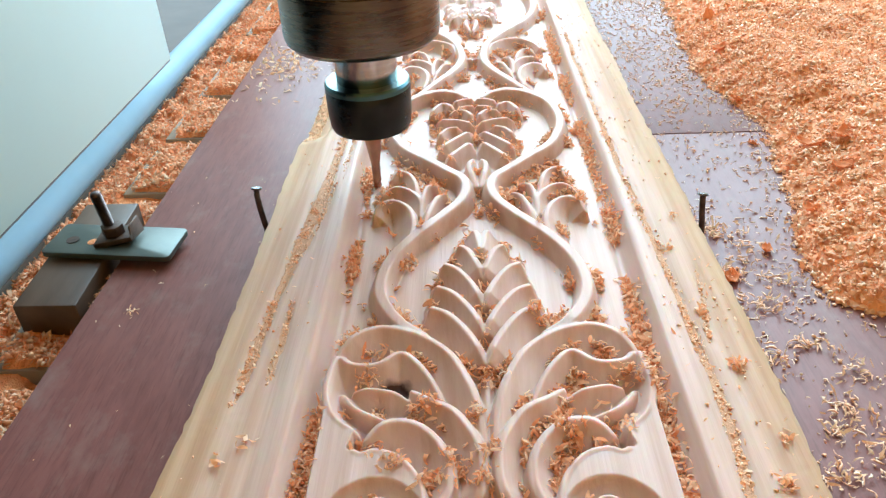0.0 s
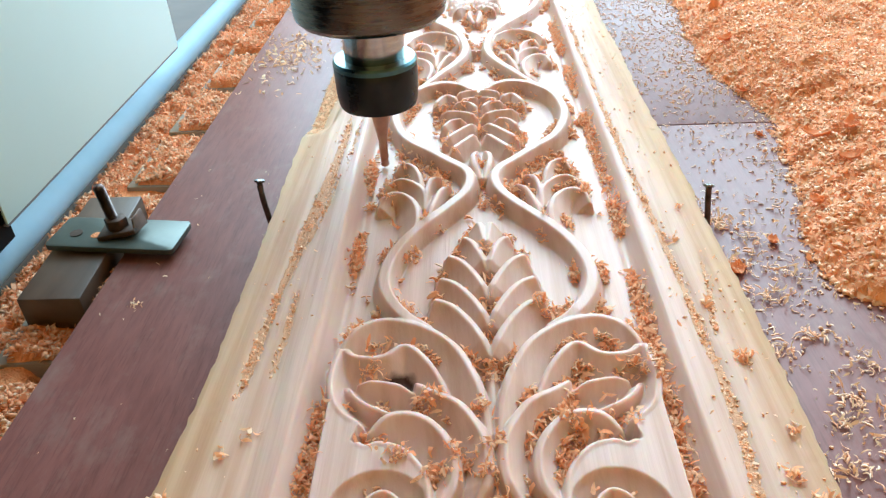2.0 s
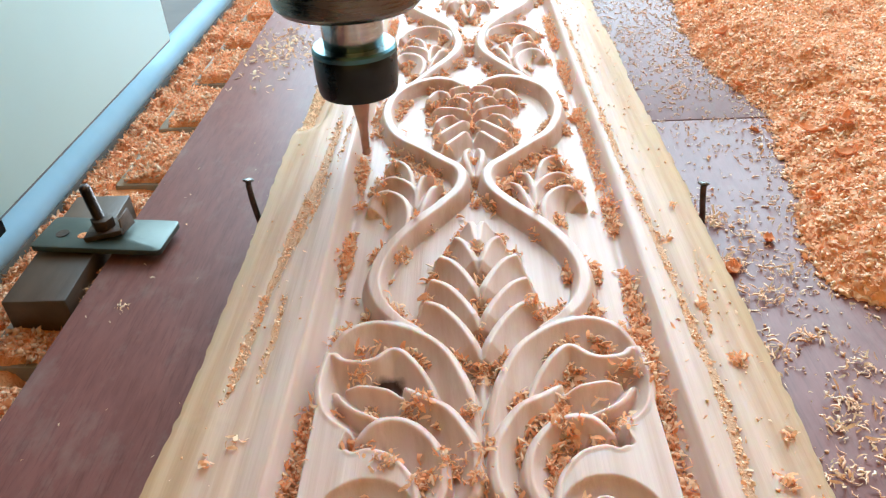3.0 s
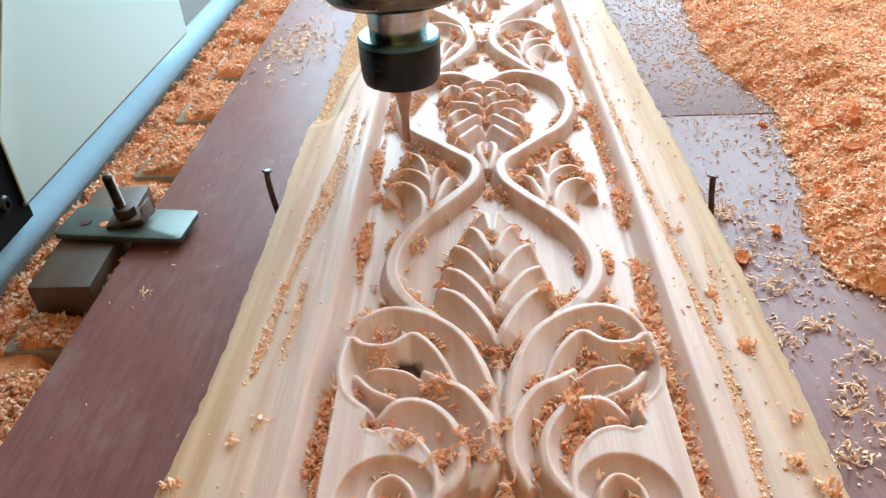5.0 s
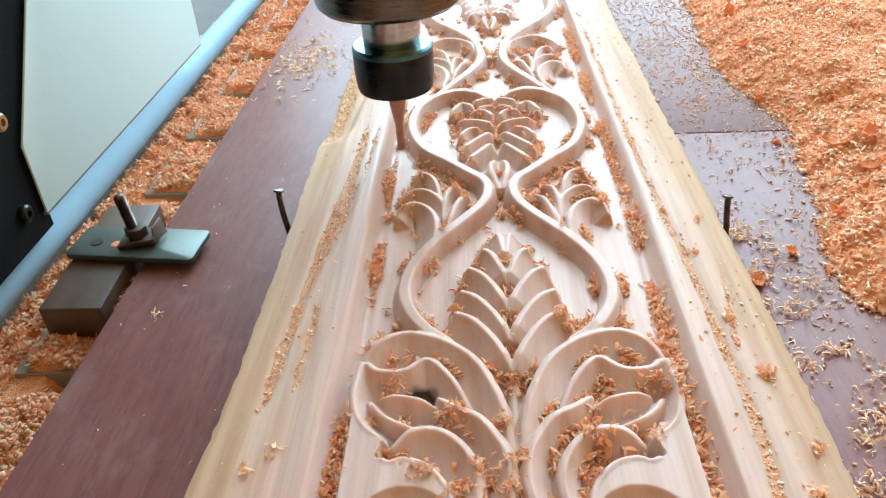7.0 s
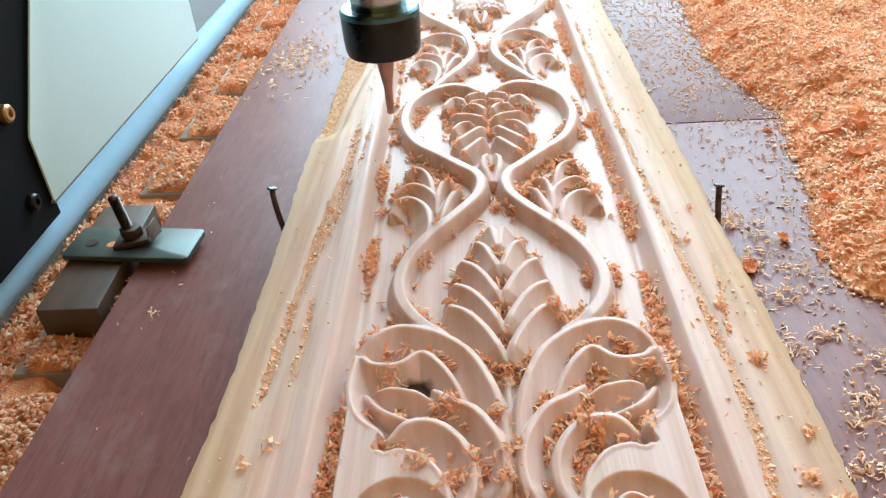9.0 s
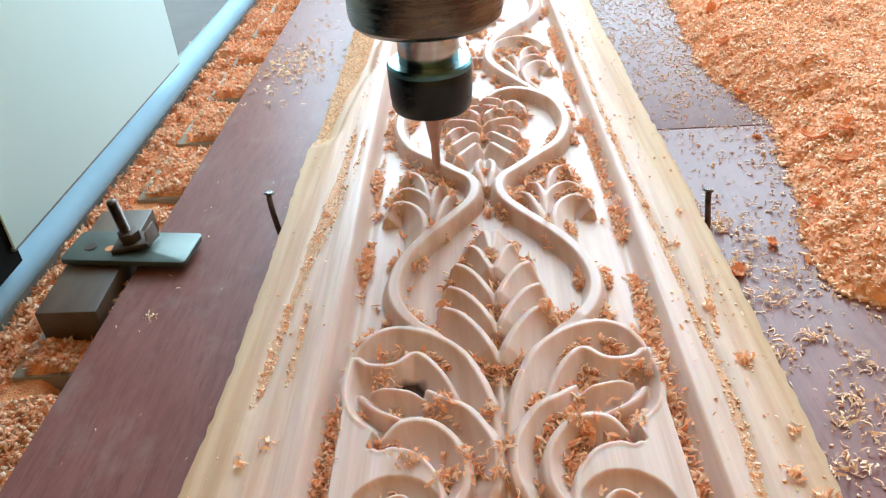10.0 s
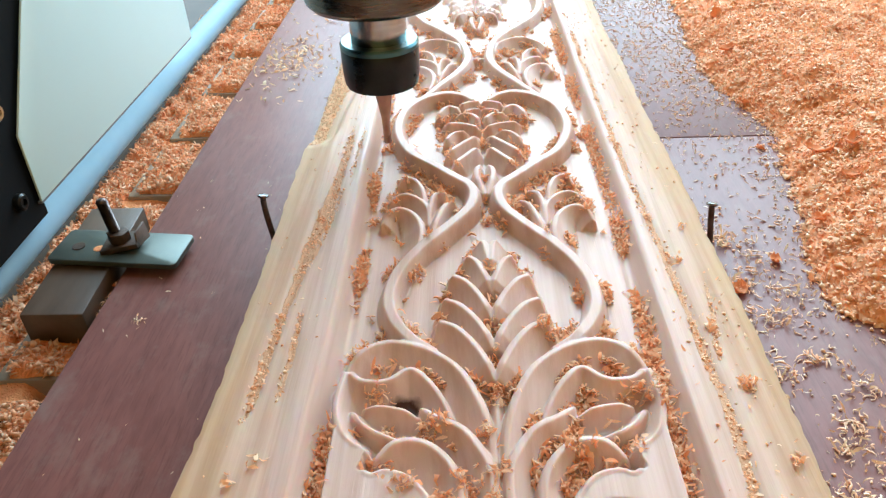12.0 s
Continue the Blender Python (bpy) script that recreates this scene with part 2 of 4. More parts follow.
def prism(outline, z0, z1, bevel=0.0, m=None):
    """An outline in x, y raised from z0 to z1."""
    bm = bmesh.new()
    f = bm.faces.new([bm.verts.new((x, y, z0)) for x, y in outline])
    r = bmesh.ops.extrude_face_region(bm, geom=[f])
    bmesh.ops.translate(bm, vec=(0, 0, z1 - z0), verts=[v for v in r["geom"] if isinstance(v, bmesh.types.BMVert)])
    bmesh.ops.recalc_face_normals(bm, faces=bm.faces[:])
    if bevel:
        bmesh.ops.bevel(bm, geom=bm.edges[:], offset=bevel, segments=2, affect="EDGES", profile=0.5)
    if m is not None:
        bmesh.ops.transform(bm, matrix=m, verts=bm.verts[:])
    return bm


def vnoise(x, y, seed):
    """Smooth value noise of arrays, 0 to 1."""
    g = np.random.RandomState(seed).rand(64, 64)
    i, j = np.floor(x).astype(int), np.floor(y).astype(int)
    u, v = x - i, y - j
    u, v = u * u * (3 - 2 * u), v * v * (3 - 2 * v)
    i0, i1, j0, j1 = i % 64, (i + 1) % 64, j % 64, (j + 1) % 64
    return (g[i0, j0] * (1 - u) + g[i1, j0] * u) * (1 - v) + (g[i0, j1] * (1 - u) + g[i1, j1] * u) * v


def sstep(a, b, x):
    t = np.clip((x - a) / (b - a), 0, 1)
    return t * t * (3 - 2 * t)


def spline(pts, n=12):
    """A smooth line through the points (Catmull-Rom)."""
    p = np.array(pts, float)
    p = np.vstack([2 * p[0] - p[1], p, 2 * p[-1] - p[-2]])
    out = []
    for k in range(1, len(p) - 2):
        a, b, c, d = p[k - 1:k + 3]
        for t in np.arange(n) / n:
            out.append(0.5 * (2 * b + (c - a) * t + (2 * a - 5 * b + 4 * c - d) * t * t + (3 * b - a - 3 * c + d) * t ** 3))
    return np.array(out + [p[-2]])


# ---- the carved plank: its relief is a height over the plan, in millimetres ----
FLOOR_MM = -9.5          # the carved ground
RIDGES = []              # (part, line, width to its left, width to its right, height, end taper, flat crest)


def ridge(piece, pts, wl, wr, h=8.0, taper=(0.25, 0.25), flat=0.12, power=1.25):
    line = spline(pts)
    for side in (1, -1):
        q = line * (side, 1)
        RIDGES.append((piece + ("_r" if side > 0 else "_l"), q, wl if side > 0 else wr, wr if side > 0 else wl, h, taper, flat, power))


def vine_pattern():
    # the vine: in from beside the fern, over the waist, round the heart
    ridge("vine", [(26, 240), (36, 246), (43.5, 257), (47.3, 270), (47, 284), (42.5, 300), (34, 316), (27, 326), (18.5, 338), (10, 352), (7, 366), (9.5, 378),
                   (18, 388), (31, 403), (45, 419), (53, 439), (56, 461), (52, 486), (41, 503), (27, 511), (13, 509.5), (6, 504)], 5.6, 5.6, 9.2, (0.04, 0.05), 0.36, 1.0)
    # the crossing stem above the heart
    ridge("upper_vine", [(43, 507), (30, 528), (17, 552), (9.5, 576), (9.5, 598), (15, 625), (29, 651), (47, 680), (59, 714), (61, 760), (52, 800), (30, 822), (10, 818)], 6, 6, 9.0, (0.1, 0.08), 0.34, 1.0)
    ridge("sickle_leaf", [(13, 596), (18, 616), (34, 629), (50, 621), (57, 606)], 3.5, 10, 9.0, (0.3, 0.4))
    ridge("tie", [(0, 584), (6, 584)], 3, 4, 7.0, (0.01, 0.01), 0.5)


def fern_pattern():
    ridge("midrib", [(0.2, 120), (0.2, 180), (0.2, 226)], 2.6, 2.6, 4.6, (0.02, 0.2), 0.2, 1.0)
    for b, tx, ty in ((298, 4.5, 319), (280, 12, 305), (259, 19.5, 289), (239.5, 23, 271), (221, 25, 255.5)):
        ridge("fern_leaf", [(0.6, b), (0.30 * tx + 0.6, b + 0.50 * (ty - b)), (0.66 * tx, b + 0.86 * (ty - b)), (tx, ty)], 4.6, 12.5, 9.4, (0.18, 0.03), 0.10, 1.15)


def heart_leaf_pattern(dy=0.0, part_name="heart_leaf"):
    # plump petals that fall outwards from the midrib, the lowest one a pointed drop
    petals = (([(2.6, 441), (9, 434), (22.5, 417)], 5, 7.5), ([(2.6, 425), (8, 417), (18, 402)], 5, 7.5), ([(10, 447), (18, 445), (24, 434)], 4, 6.5),
              ([(2.4, 452.5), (12, 458), (25, 460)], 4.5, 7.5), ([(2.4, 465), (8, 474), (17, 473)], 4.5, 7), ([(15, 481), (23, 487), (30, 472)], 4.5, 8),
              ([(0, 495), (8, 494), (15, 489)], 4, 8), ([(0, 482), (7, 481), (12, 478)], 4, 6))
    for pts, wl, wr in petals:
        ridge(part_name, [(x, y + dy) for x, y in pts], wl, wr, 9.0, (0.12, 0.15), 0.1, 1.1)
    ridge(part_name, [(2.2, 405 + dy), (4.0, 391 + dy), (0.8, 371 + dy)], 4.5, 5.5, 8.6, (0.2, 0.4), 0.1, 1.1)


def palmette_pattern(dy=0.0, part_name="palmette"):
    for pts, wl, wr in (([(31, 323), (28, 339), (24, 355), (19, 363)], 3.2, 6), ([(31, 342), (31.5, 356), (29.5, 368), (24.5, 373)], 3.2, 5),
                        ([(34.5, 360), (37, 374), (41, 384), (47, 387), (50.5, 380)], 3.6, 8), ([(32, 338), (33, 353), (38.5, 363), (45, 367.5), (50.5, 366.5), (54, 361)], 3.8, 7.5),
                        ([(38, 311), (35.5, 325), (37, 339), (41.5, 348), (48, 352.5), (54, 349), (56.5, 340)], 4.2, 11)):
        ridge(part_name, [(x, y + dy) for x, y in pts], wl, wr + 1.5, 8.6, (0.35, 0.22), 0.1, 1.1)


def scroll_pattern():
    ridge("scroll", [(2.2, 180), (4.4, 196), (8.5, 210), (15.5, 225), (26, 235.5), (36, 240.5), (45, 242), (53, 238.5), (58.5, 231), (61, 226)], 4.6, 14, 9.3, (0.25, 0.1), 0.12, 1.2)
    ridge("scroll", [(61, 226), (56, 220), (48, 218.5), (42, 220), (35, 225.5), (28.5, 220), (23, 212), (18, 201)], 11, 4.0, 9.3, (0.05, 0.4), 0.12, 1.2)
    ridge("scroll", [(61, 226), (62.3, 212), (61.8, 203), (58.8, 193.5), (53.5, 187.3), (48.5, 185)], 3.6, 8.0, 9.3, (0.03, 0.08), 0.2, 1.2)
    ridge("scroll", [(8, 151), (4.8, 158), (3.6, 167), (4.6, 177), (8.5, 185.5), (14, 193.5), (22, 199), (29.5, 206)], 4.6, 10.5, 9.3, (0.1, 0.2), 0.12, 1.2)
    ridge("scroll", [(31, 202), (36, 204.5), (44, 206.5), (52, 207)], 3, 6.5, 7.6, (0.3, 0.2))
    ridge("scroll", [(37, 191.5), (45, 194), (52, 199), (56.5, 206)], 5.5, 3.2, 7.4, (0.3, 0.15))
    ridge("scroll", [(27, 143), (19.5, 150), (15.6, 158), (15, 166), (16.5, 173), (19.8, 179.5), (26, 186), (33, 188.3), (39.5, 186.5), (44.5, 181.5)], 4.4, 11, 9.3, (0.08, 0.12), 0.12, 1.2)
    ridge("scroll", [(23, 140), (22.5, 150), (24, 159.5), (27.5, 166.5), (33.5, 172.8), (41, 175), (46, 173.5), (51, 176.5)], 2.6, 2.6, 9.3, (0.05, 0.05), 0.4, 1.2)
    ridge("scroll", [(30, 143), (31.5, 150), (37, 155.5), (42.5, 153), (45, 146), (42, 136)], 2.4, 6, 7.8, (0.15, 0.2), 0.2)


def inside(px, py, poly):
    hit = np.zeros(px.shape, bool)
    for (x0, y0), (x1, y1) in zip(poly, poly[1:] + poly[:1]):
        if y0 != y1:
            hit ^= ((y0 > py) != (y1 > py)) & (px < (x1 - x0) * (py - y0) / (y1 - y0) + x0)
    return hit


vine_pattern()
fern_pattern()
heart_leaf_pattern()
heart_leaf_pattern(288, "far_leaf")
palmette_pattern()
palmette_pattern(214, "far_palmette")
scroll_pattern()


def left_edge(y):
    return np.interp(y, [95, 147, 188, 215, 300, 400, 460, 1200], [-119, -116.6, -113.2, -112.2, -112.4, -113.6, -115, -116]) + 1.6 * (vnoise(y / 38, y * 0 + 3, 5) - 0.5) + 1.2 * (vnoise(y / 5, y * 0 + 9, 6) - 0.5)


def right_edge(y):
    return np.interp(y, [95, 150, 190, 300, 400, 500, 700, 1200], [108.5, 110, 112, 112.5, 112.5, 112, 112, 113]) + 1.8 * (vnoise(y / 45, y * 0 + 5, 7) - 0.5) + 1.2 * (vnoise(y / 6, y * 0 + 2, 8) - 0.5)


# the cutter's bank beside the pattern, and the furrows of the rough margins
def groove_line(x, y):
    return np.where(x > 0, np.interp(y, [100, 222, 300, 364, 449, 555], [65.5, 66.5, 68.5, 70, 70, 68.5]), np.interp(y, [100, 195, 240, 310, 400], [66.5, 66, 64.5, 64, 66]))


def furrow_lines(x, y):
    """How far each furrow reaches at a place on the margins, 0 to 1, and its half-width there in millimetres."""
    wob = 1.5 * (vnoise(y / 26, y * 0 + 8, 17) - 0.5)
    long_left = np.interp(y, [195, 224, 260, 300, 340, 376, 440, 620], [-99, -96.5, -95.5, -93, -90, -87.5, -86, -84])
    wide_left = np.interp(y, [195, 230, 262, 300, 345, 400, 440, 620], [1.6, 2.2, 1.6, 2.6, 3.4, 2.4, 2.0, 1.4])
    out = np.exp(-((x - long_left - wob) / wide_left) ** 4) * sstep(192, 212, y) * (1 - 0.8 * sstep(425, 465, y))
    out = out + 0.8 * np.exp(-((x + 86.4 + wob) / 1.3) ** 4) * sstep(204, 218, y) * (1 - sstep(250, 272, y))
    out = out + 0.7 * np.exp(-((x - np.interp(y, [290, 326, 360], [-90.5, -86, -83]) - wob) / 0.9) ** 4) * sstep(296, 310, y) * (1 - sstep(350, 385, y))
    out = out + 0.55 * np.exp(-((x + 79 - 0.02 * (y - 400) + wob) / 1.4) ** 4) * sstep(375, 400, y) * (1 - sstep(435, 470, y))
    long_right = np.interp(y, [95, 153, 176, 211, 250, 314, 374, 453, 620], [81, 83.5, 85, 87, 86.5, 85, 82.5, 82, 81])
    out = out + 0.9 * np.exp(-((x - long_right - wob) / np.interp(y, [100, 200, 320, 450], [1.4, 1.9, 1.6, 1.5])) ** 4)
    out = out + 0.8 * np.exp(-((x - np.interp(y, [225, 254, 290], [91, 95.5, 101]) - wob) / 1.2) ** 4) * sstep(222, 236, y) * (1 - sstep(276, 294, y))
    return out


def relief(X, Y):
    """Height and piece number over the plan, in millimetres."""
    ax = np.abs(X)
    # rough sawn margins with long shallow furrows, sloping down to a groove beside the pattern
    bend = 6 * (vnoise(Y / 170 + 3, X / 60 + 5, 18) - 0.5)
    furrow = 1.7 * vnoise((X + bend) / 6.5 + 40, Y / 150 + 7, 11) + 0.7 * vnoise((X + bend) / 2.3 + 11, Y / 55, 12) + 0.35 * vnoise((X + 0.5 * bend) / 0.9, Y / 24, 13)
    rim = -0.2 - furrow * sstep(74, 84, ax) - 1.2 * sstep(101, 114, ax)
    rim = rim - 1.5 * np.clip(furrow_lines(X, Y), 0, 1)
    # broken bark side of the far left edge
    rim = rim - 7.0 * sstep(430, 460, Y) * (1 - sstep(-104 + 14 * sstep(440, 640, Y) + 4 * vnoise(Y / 22, Y * 0, 15), -97 + 14 * sstep(440, 640, Y) + 4 * vnoise(Y / 22, Y * 0, 15), X))
    gl = groove_line(X, Y)
    slope = sstep(gl + 1.0, gl + 8.5, ax)
    ground = FLOOR_MM + 0.25 * vnoise(X / 9, Y / 30, 16)
    ground = ground - 1.2 * np.exp(-((ax - gl) / 2.2) ** 2)
    h = ground * (1 - slope) + rim * slope
    spandrel = [(61.5, 226), (62.3, 212), (61.8, 203), (58.8, 193.5), (53.5, 187.3), (48.5, 185), (49.5, 180), (51, 176.5), (46, 173.5), (41, 175), (33.5, 172.8), (27.5, 166.5), (24, 159.5), (22.5, 150), (21, 128), (24, 60), (62.6, 60), (62.6, 226)]
    top = inside(ax, Y, spandrel)
    bowl = ((ax - 39) / 17) ** 2 + ((Y - 145) / 18) ** 2
    plate = np.where(top, -0.7 - 8.0 * (1 - np.clip(bowl, 0, 1)) ** 0.55 * (bowl < 1), -99)
    piece = np.zeros(X.shape, int)
    h = np.maximum(h, plate)
    names = ["board"]
    for name, q, wl, wr, H, taper, flat, power in RIDGES:
        if name not in names:
            names.append(name)
        w = max(wl, wr)
        sel = np.where((X > q[:, 0].min() - w) & (X < q[:, 0].max() + w) & (Y > q[:, 1].min() - w) & (Y < q[:, 1].max() + w))
        if not len(sel[0]):
            continue
        x, y = X[sel], Y[sel]
        best = np.full(x.shape, 1e9)
        side, along = np.zeros(x.shape), np.zeros(x.shape)
        seg = q[1:] - q[:-1]
        ln = np.hypot(seg[:, 0], seg[:, 1])
        run = np.concatenate([[0], np.cumsum(ln)])
        for k in range(len(seg)):
            dx, dy = x - q[k, 0], y - q[k, 1]
            t = np.clip((dx * seg[k, 0] + dy * seg[k, 1]) / ln[k] ** 2, 0, 1)
            ex, ey = dx - t * seg[k, 0], dy - t * seg[k, 1]
            d = ex * ex + ey * ey
            m = d < best
            best[m] = d[m]
            side[m] = (seg[k, 0] * dy - seg[k, 1] * dx)[m]
            along[m] = (run[k] + t * ln[k])[m] / run[-1]
        d = np.sqrt(best)
        end = np.ones(x.shape)
        if taper[0]:
            end = end * np.clip(0.25 + 0.75 * along / taper[0], 0, 1) ** 0.7
        if taper[1]:
            end = end * np.clip(0.25 + 0.75 * (1 - along) / taper[1], 0, 1) ** 0.7
        mine, other = np.where(side > 0, wl, wr), np.where(side > 0, wr, wl)
        width = mine * (0.45 + 0.55 * end)
        if power != 1.0:
            width = np.where((along < 1e-6) | (along > 1 - 1e-6), np.minimum(width, 2.6), width)
        if power == 1.0:
            r = np.clip((d / width - flat) / (1 - flat), 0, 1)
            prof = np.sqrt(np.clip(1 - r ** 2.2, 0, 1)) * 0.5 + 0.5 * (1 - sstep(0, 1, r))
        else:
            # the broad side is a steep scoop, the narrow side a flat bevelled crest
            broad = mine > other
            level = np.where(broad, 0.35, 0.62 * width)
            r = np.clip((d - level) / np.maximum(width - level, 0.3), 0, 1)
            prof = np.where(broad, (1 - r) ** 1.3, (1 - r) ** 1.1 * (1 - 0.10 * np.minimum(d / level, 1) ** 1.4))
        z = FLOOR_MM + H * prof * (0.55 + 0.45 * end)
        old = h[sel]
        m = (z > old + 0.02) & (prof > 0.02)
        old[m] = z[m]
        h[sel] = old
        pc = piece[sel]
        pc[m] = names.index(name)
        piece[sel] = pc
    return h, piece, names


def sheet_mesh(name, X, Y, Z, N, quads, material):
    """The chosen quads of a grid as a mesh with the grid's own normals."""
    used, inv = np.unique(quads, return_inverse=True)
    me = bpy.data.meshes.new(name)
    me.vertices.add(len(used))
    me.vertices.foreach_set("co", np.stack([X, Y, Z], -1).reshape(-1, 3)[used].ravel())
    nq = len(quads)
    me.loops.add(nq * 4)
    me.loops.foreach_set("vertex_index", inv.ravel().astype(np.int32))
    me.polygons.add(nq)
    me.polygons.foreach_set("loop_start", np.arange(0, nq * 4, 4, dtype=np.int32))
    me.update(calc_edges=True)
    me.validate()
    me.shade_smooth()
    me.normals_split_custom_set_from_vertices(N.reshape(-1, 3)[used].tolist())
    me.materials.append(material)
    return me


PIECES = {"vine": "raised S-shaped vine scroll", "upper_vine": "raised crossing stem", "sickle_leaf": "small sickle-shaped leaf", "tie": "small carved band", "midrib": "low rib between the scrolls", "fern_leaf": "half of a feathered fern leaf",
          "heart_leaf": "half of a scalloped leaf inside the heart", "far_leaf": "half of a scalloped leaf", "palmette": "five-lobed carved palmette", "far_palmette": "five-lobed carved palmette", "scroll": "acanthus scrolls with scooped hollows"}


def build_plank():
    plank = thing("carved_plank", "pale pinkish plank with floral relief carving on a brown board", "carved wood")
    fine = np.arange(-75, 75.01, 0.5)
    ny = np.concatenate([np.arange(95, 150, 0.9), np.arange(150, 520, 0.62), np.arange(520, 700, 1.2), np.arange(700, 1201, 5.0)])
    out = np.linspace(0, 1, 27)[1:]
    L, R = left_edge(ny), right_edge(ny)
    cols = np.concatenate([(-75 + (L[:, None] + 75) * out[None, ::-1]), np.repeat(fine[None], len(ny), 0), 75 + (R[:, None] - 75) * out[None]], 1)
    X, Y = cols, np.repeat(ny[:, None], cols.shape[1], 1)
    Z, piece, names = relief(X, Y)
    # a light sanding of the sharp crests
    Z[1:-1] = 0.64 * Z[1:-1] + 0.18 * (Z[:-2] + Z[2:])
    Z[:, 1:-1] = 0.64 * Z[:, 1:-1] + 0.18 * (Z[:, :-2] + Z[:, 2:])
    # normals from the slopes of the sheet
    def diff(a, axis):
        return np.gradient(a, axis=axis)
    tu = np.stack([diff(X, 1), diff(Y, 1), diff(Z, 1)], -1)
    tv = np.stack([diff(X, 0), diff(Y, 0), diff(Z, 0)], -1)
    N = np.cross(tu, tv)
    N /= np.linalg.norm(N, axis=-1, keepdims=True)
    r, c = X.shape
    idx = np.arange(r * c).reshape(r, c)
    quads = np.stack([idx[:-1, :-1], idx[:-1, 1:], idx[1:, 1:], idx[1:, :-1]], -1).reshape(-1, 4)
    pq = np.max(piece.ravel()[quads], axis=1)
    for k, name in enumerate(names):
        sel = quads[pq == k]
        if len(sel):
            base = name[:-2] if k else "board"
            ob = new("plank_face" if k == 0 else base, sheet_mesh(base, X / 1000, Y / 1000, Z / 1000, N, sel, WOOD))
            ob.parent = plank
            tagged(ob, PIECES.get(base, ""))
    # sides and underside
    bm = bmesh.new()
    rings = []
    for k in range(0, r, 6):
        y = ny[k] / 1000
        pts = [(X[k, 0] / 1000, y, Z[k, 0] / 1000), (L[k] / 1000 + 0.001, y, -0.0248), (R[k] / 1000 - 0.001, y, -0.0248), (X[k, -1] / 1000, y, Z[k, -1] / 1000)]
        rings.append([bm.verts.new(p) for p in pts])
    for a, b in zip(rings, rings[1:]):
        for k in range(3):
            bm.faces.new((a[k], b[k], b[k + 1], a[k + 1]))
    bm.faces.new(rings[0])
    bm.faces.new(rings[-1][::-1])
    bmesh.ops.recalc_face_normals(bm, faces=bm.faces[:])
    part("plank_side", bm, WOOD, plank, "sawn edge of the plank", 60)
    return X, Y, Z, piece


# ---- the room: unseen walls and ceiling, added to bounce warm fill light ----
def build_room():
    x0, x1, y0, y1, z0, z1 = -2.5, 1.55, -1.8, 3.7, -0.82, 3.6
    t = 0.12
    tagged(part("floor", box((x0 - t, y0 - t, z0 - t), (x1 + t, y1 + t, z0)), CONCRETE), "dusty grey concrete workshop floor", "floor", kind="structure")
    # the ceiling leaves a roof light open over the machine
    bm = box((x0 - t, y0 - t, z1), (x1 + t, 1.05, z1 + t))
    box((x0 - t, 2.05, z1), (x1 + t, y1 + t, z1 + t), bm=bm)
    box((x0 - t, 1.05, z1), (-0.8, 2.05, z1 + t), bm=bm)
    box((1.0, 1.05, z1), (x1 + t, 2.05, z1 + t), bm=bm)
    tagged(part("ceiling", bm, FILL_PLASTER), "unseen ochre ceiling for warm fill, with a roof light", "ceiling", kind="structure")
    tagged(part("wall_south", box((x0, y0 - t, z0), (x1, y0, z1)), FILL_PLASTER), "unseen ochre wall for warm fill", "wall", kind="structure")
    tagged(part("wall_west", box((x0 - t, y0 - t, z0), (x0, y1 + t, z1)), FILL_PLASTER), "unseen ochre wall for warm fill", "wall", kind="structure")
    bm = box((x1, y0 - t, z0), (x1 + t, 0.65, z1))
    box((x1, 0.65, 1.75), (x1 + t, 2.35, z1), bm=bm)
    box((x1, 2.35, z0), (x1 + t, y1 + t, z1), bm=bm)
    tagged(part("wall_east", bm, FILL_PLASTER), "unseen ochre wall for warm fill, with a doorway", "wall", kind="structure")
    bm = box((x0, y1, z0), (-1.35, y1 + t, z1))
    box((-1.35, y1, 3.25), (x1, y1 + t, z1), bm=bm)
    tagged(part("wall_north", bm, FILL_PLASTER), "unseen ochre wall for warm fill, with a wide doorway", "wall", kind="structure")


# ---- the machine: bed, rail, gantry, spindle ----
BED = -0.043


def build_bed():
    bed = thing("machine_bed", "slatted aluminium machine bed covered with orange shavings", "machine bed", kind="structure")
    part("bed_frame", box((-0.2475, -0.55, -0.16), (1.05, 1.75, BED - 0.017), 0.003), FRAMEGREY, bed, "grey painted steel frame")
    leg = finish(box((-0.05, -0.05, -0.82), (0.05, 0.05, -0.16), 0.003), "leg", FRAMEGREY, 30)
    for x, y in ((-0.20, -0.45), (0.98, -0.45), (-0.20, 1.65), (0.98, 1.65)):
        ob = new("leg", leg)
        ob.parent, ob.location = bed, (x, y, 0)
    pitch = 0.0893
    body = finish(box((-0.2470, 0.009, BED - 0.017), (1.045, pitch - 0.009, BED), 0.0012), "slat", ALU, 30)
    # black strip along each slot bottom, painted shade so the gap reads dark
    shade_strip = finish(box((-0.2468, -0.0088, BED - 0.0165), (1.045, 0.0088, BED - 0.013)), "slot_shade", SLOT_SHADE, 30)
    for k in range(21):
        for data in (body, shade_strip):
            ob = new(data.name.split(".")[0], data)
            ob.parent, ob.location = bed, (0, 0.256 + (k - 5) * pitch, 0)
    part("side_ledge", box((-0.80, -0.55, -0.16), (-0.248, 1.75, -0.062), 0.002), TRAY, bed, "grey painted side ledge")
    part("guide_tube", tube([(-0.2865, -0.5 + 0.25 * k, -0.0365) for k in range(10)], 0.0118, 28), PIPE, bed, "pale blue painted tube")


def board(name, lo, hi, label):
    return tagged(part(name, box(lo, hi, 0.0012), BASE, None), label, "board", "boards on the bed")


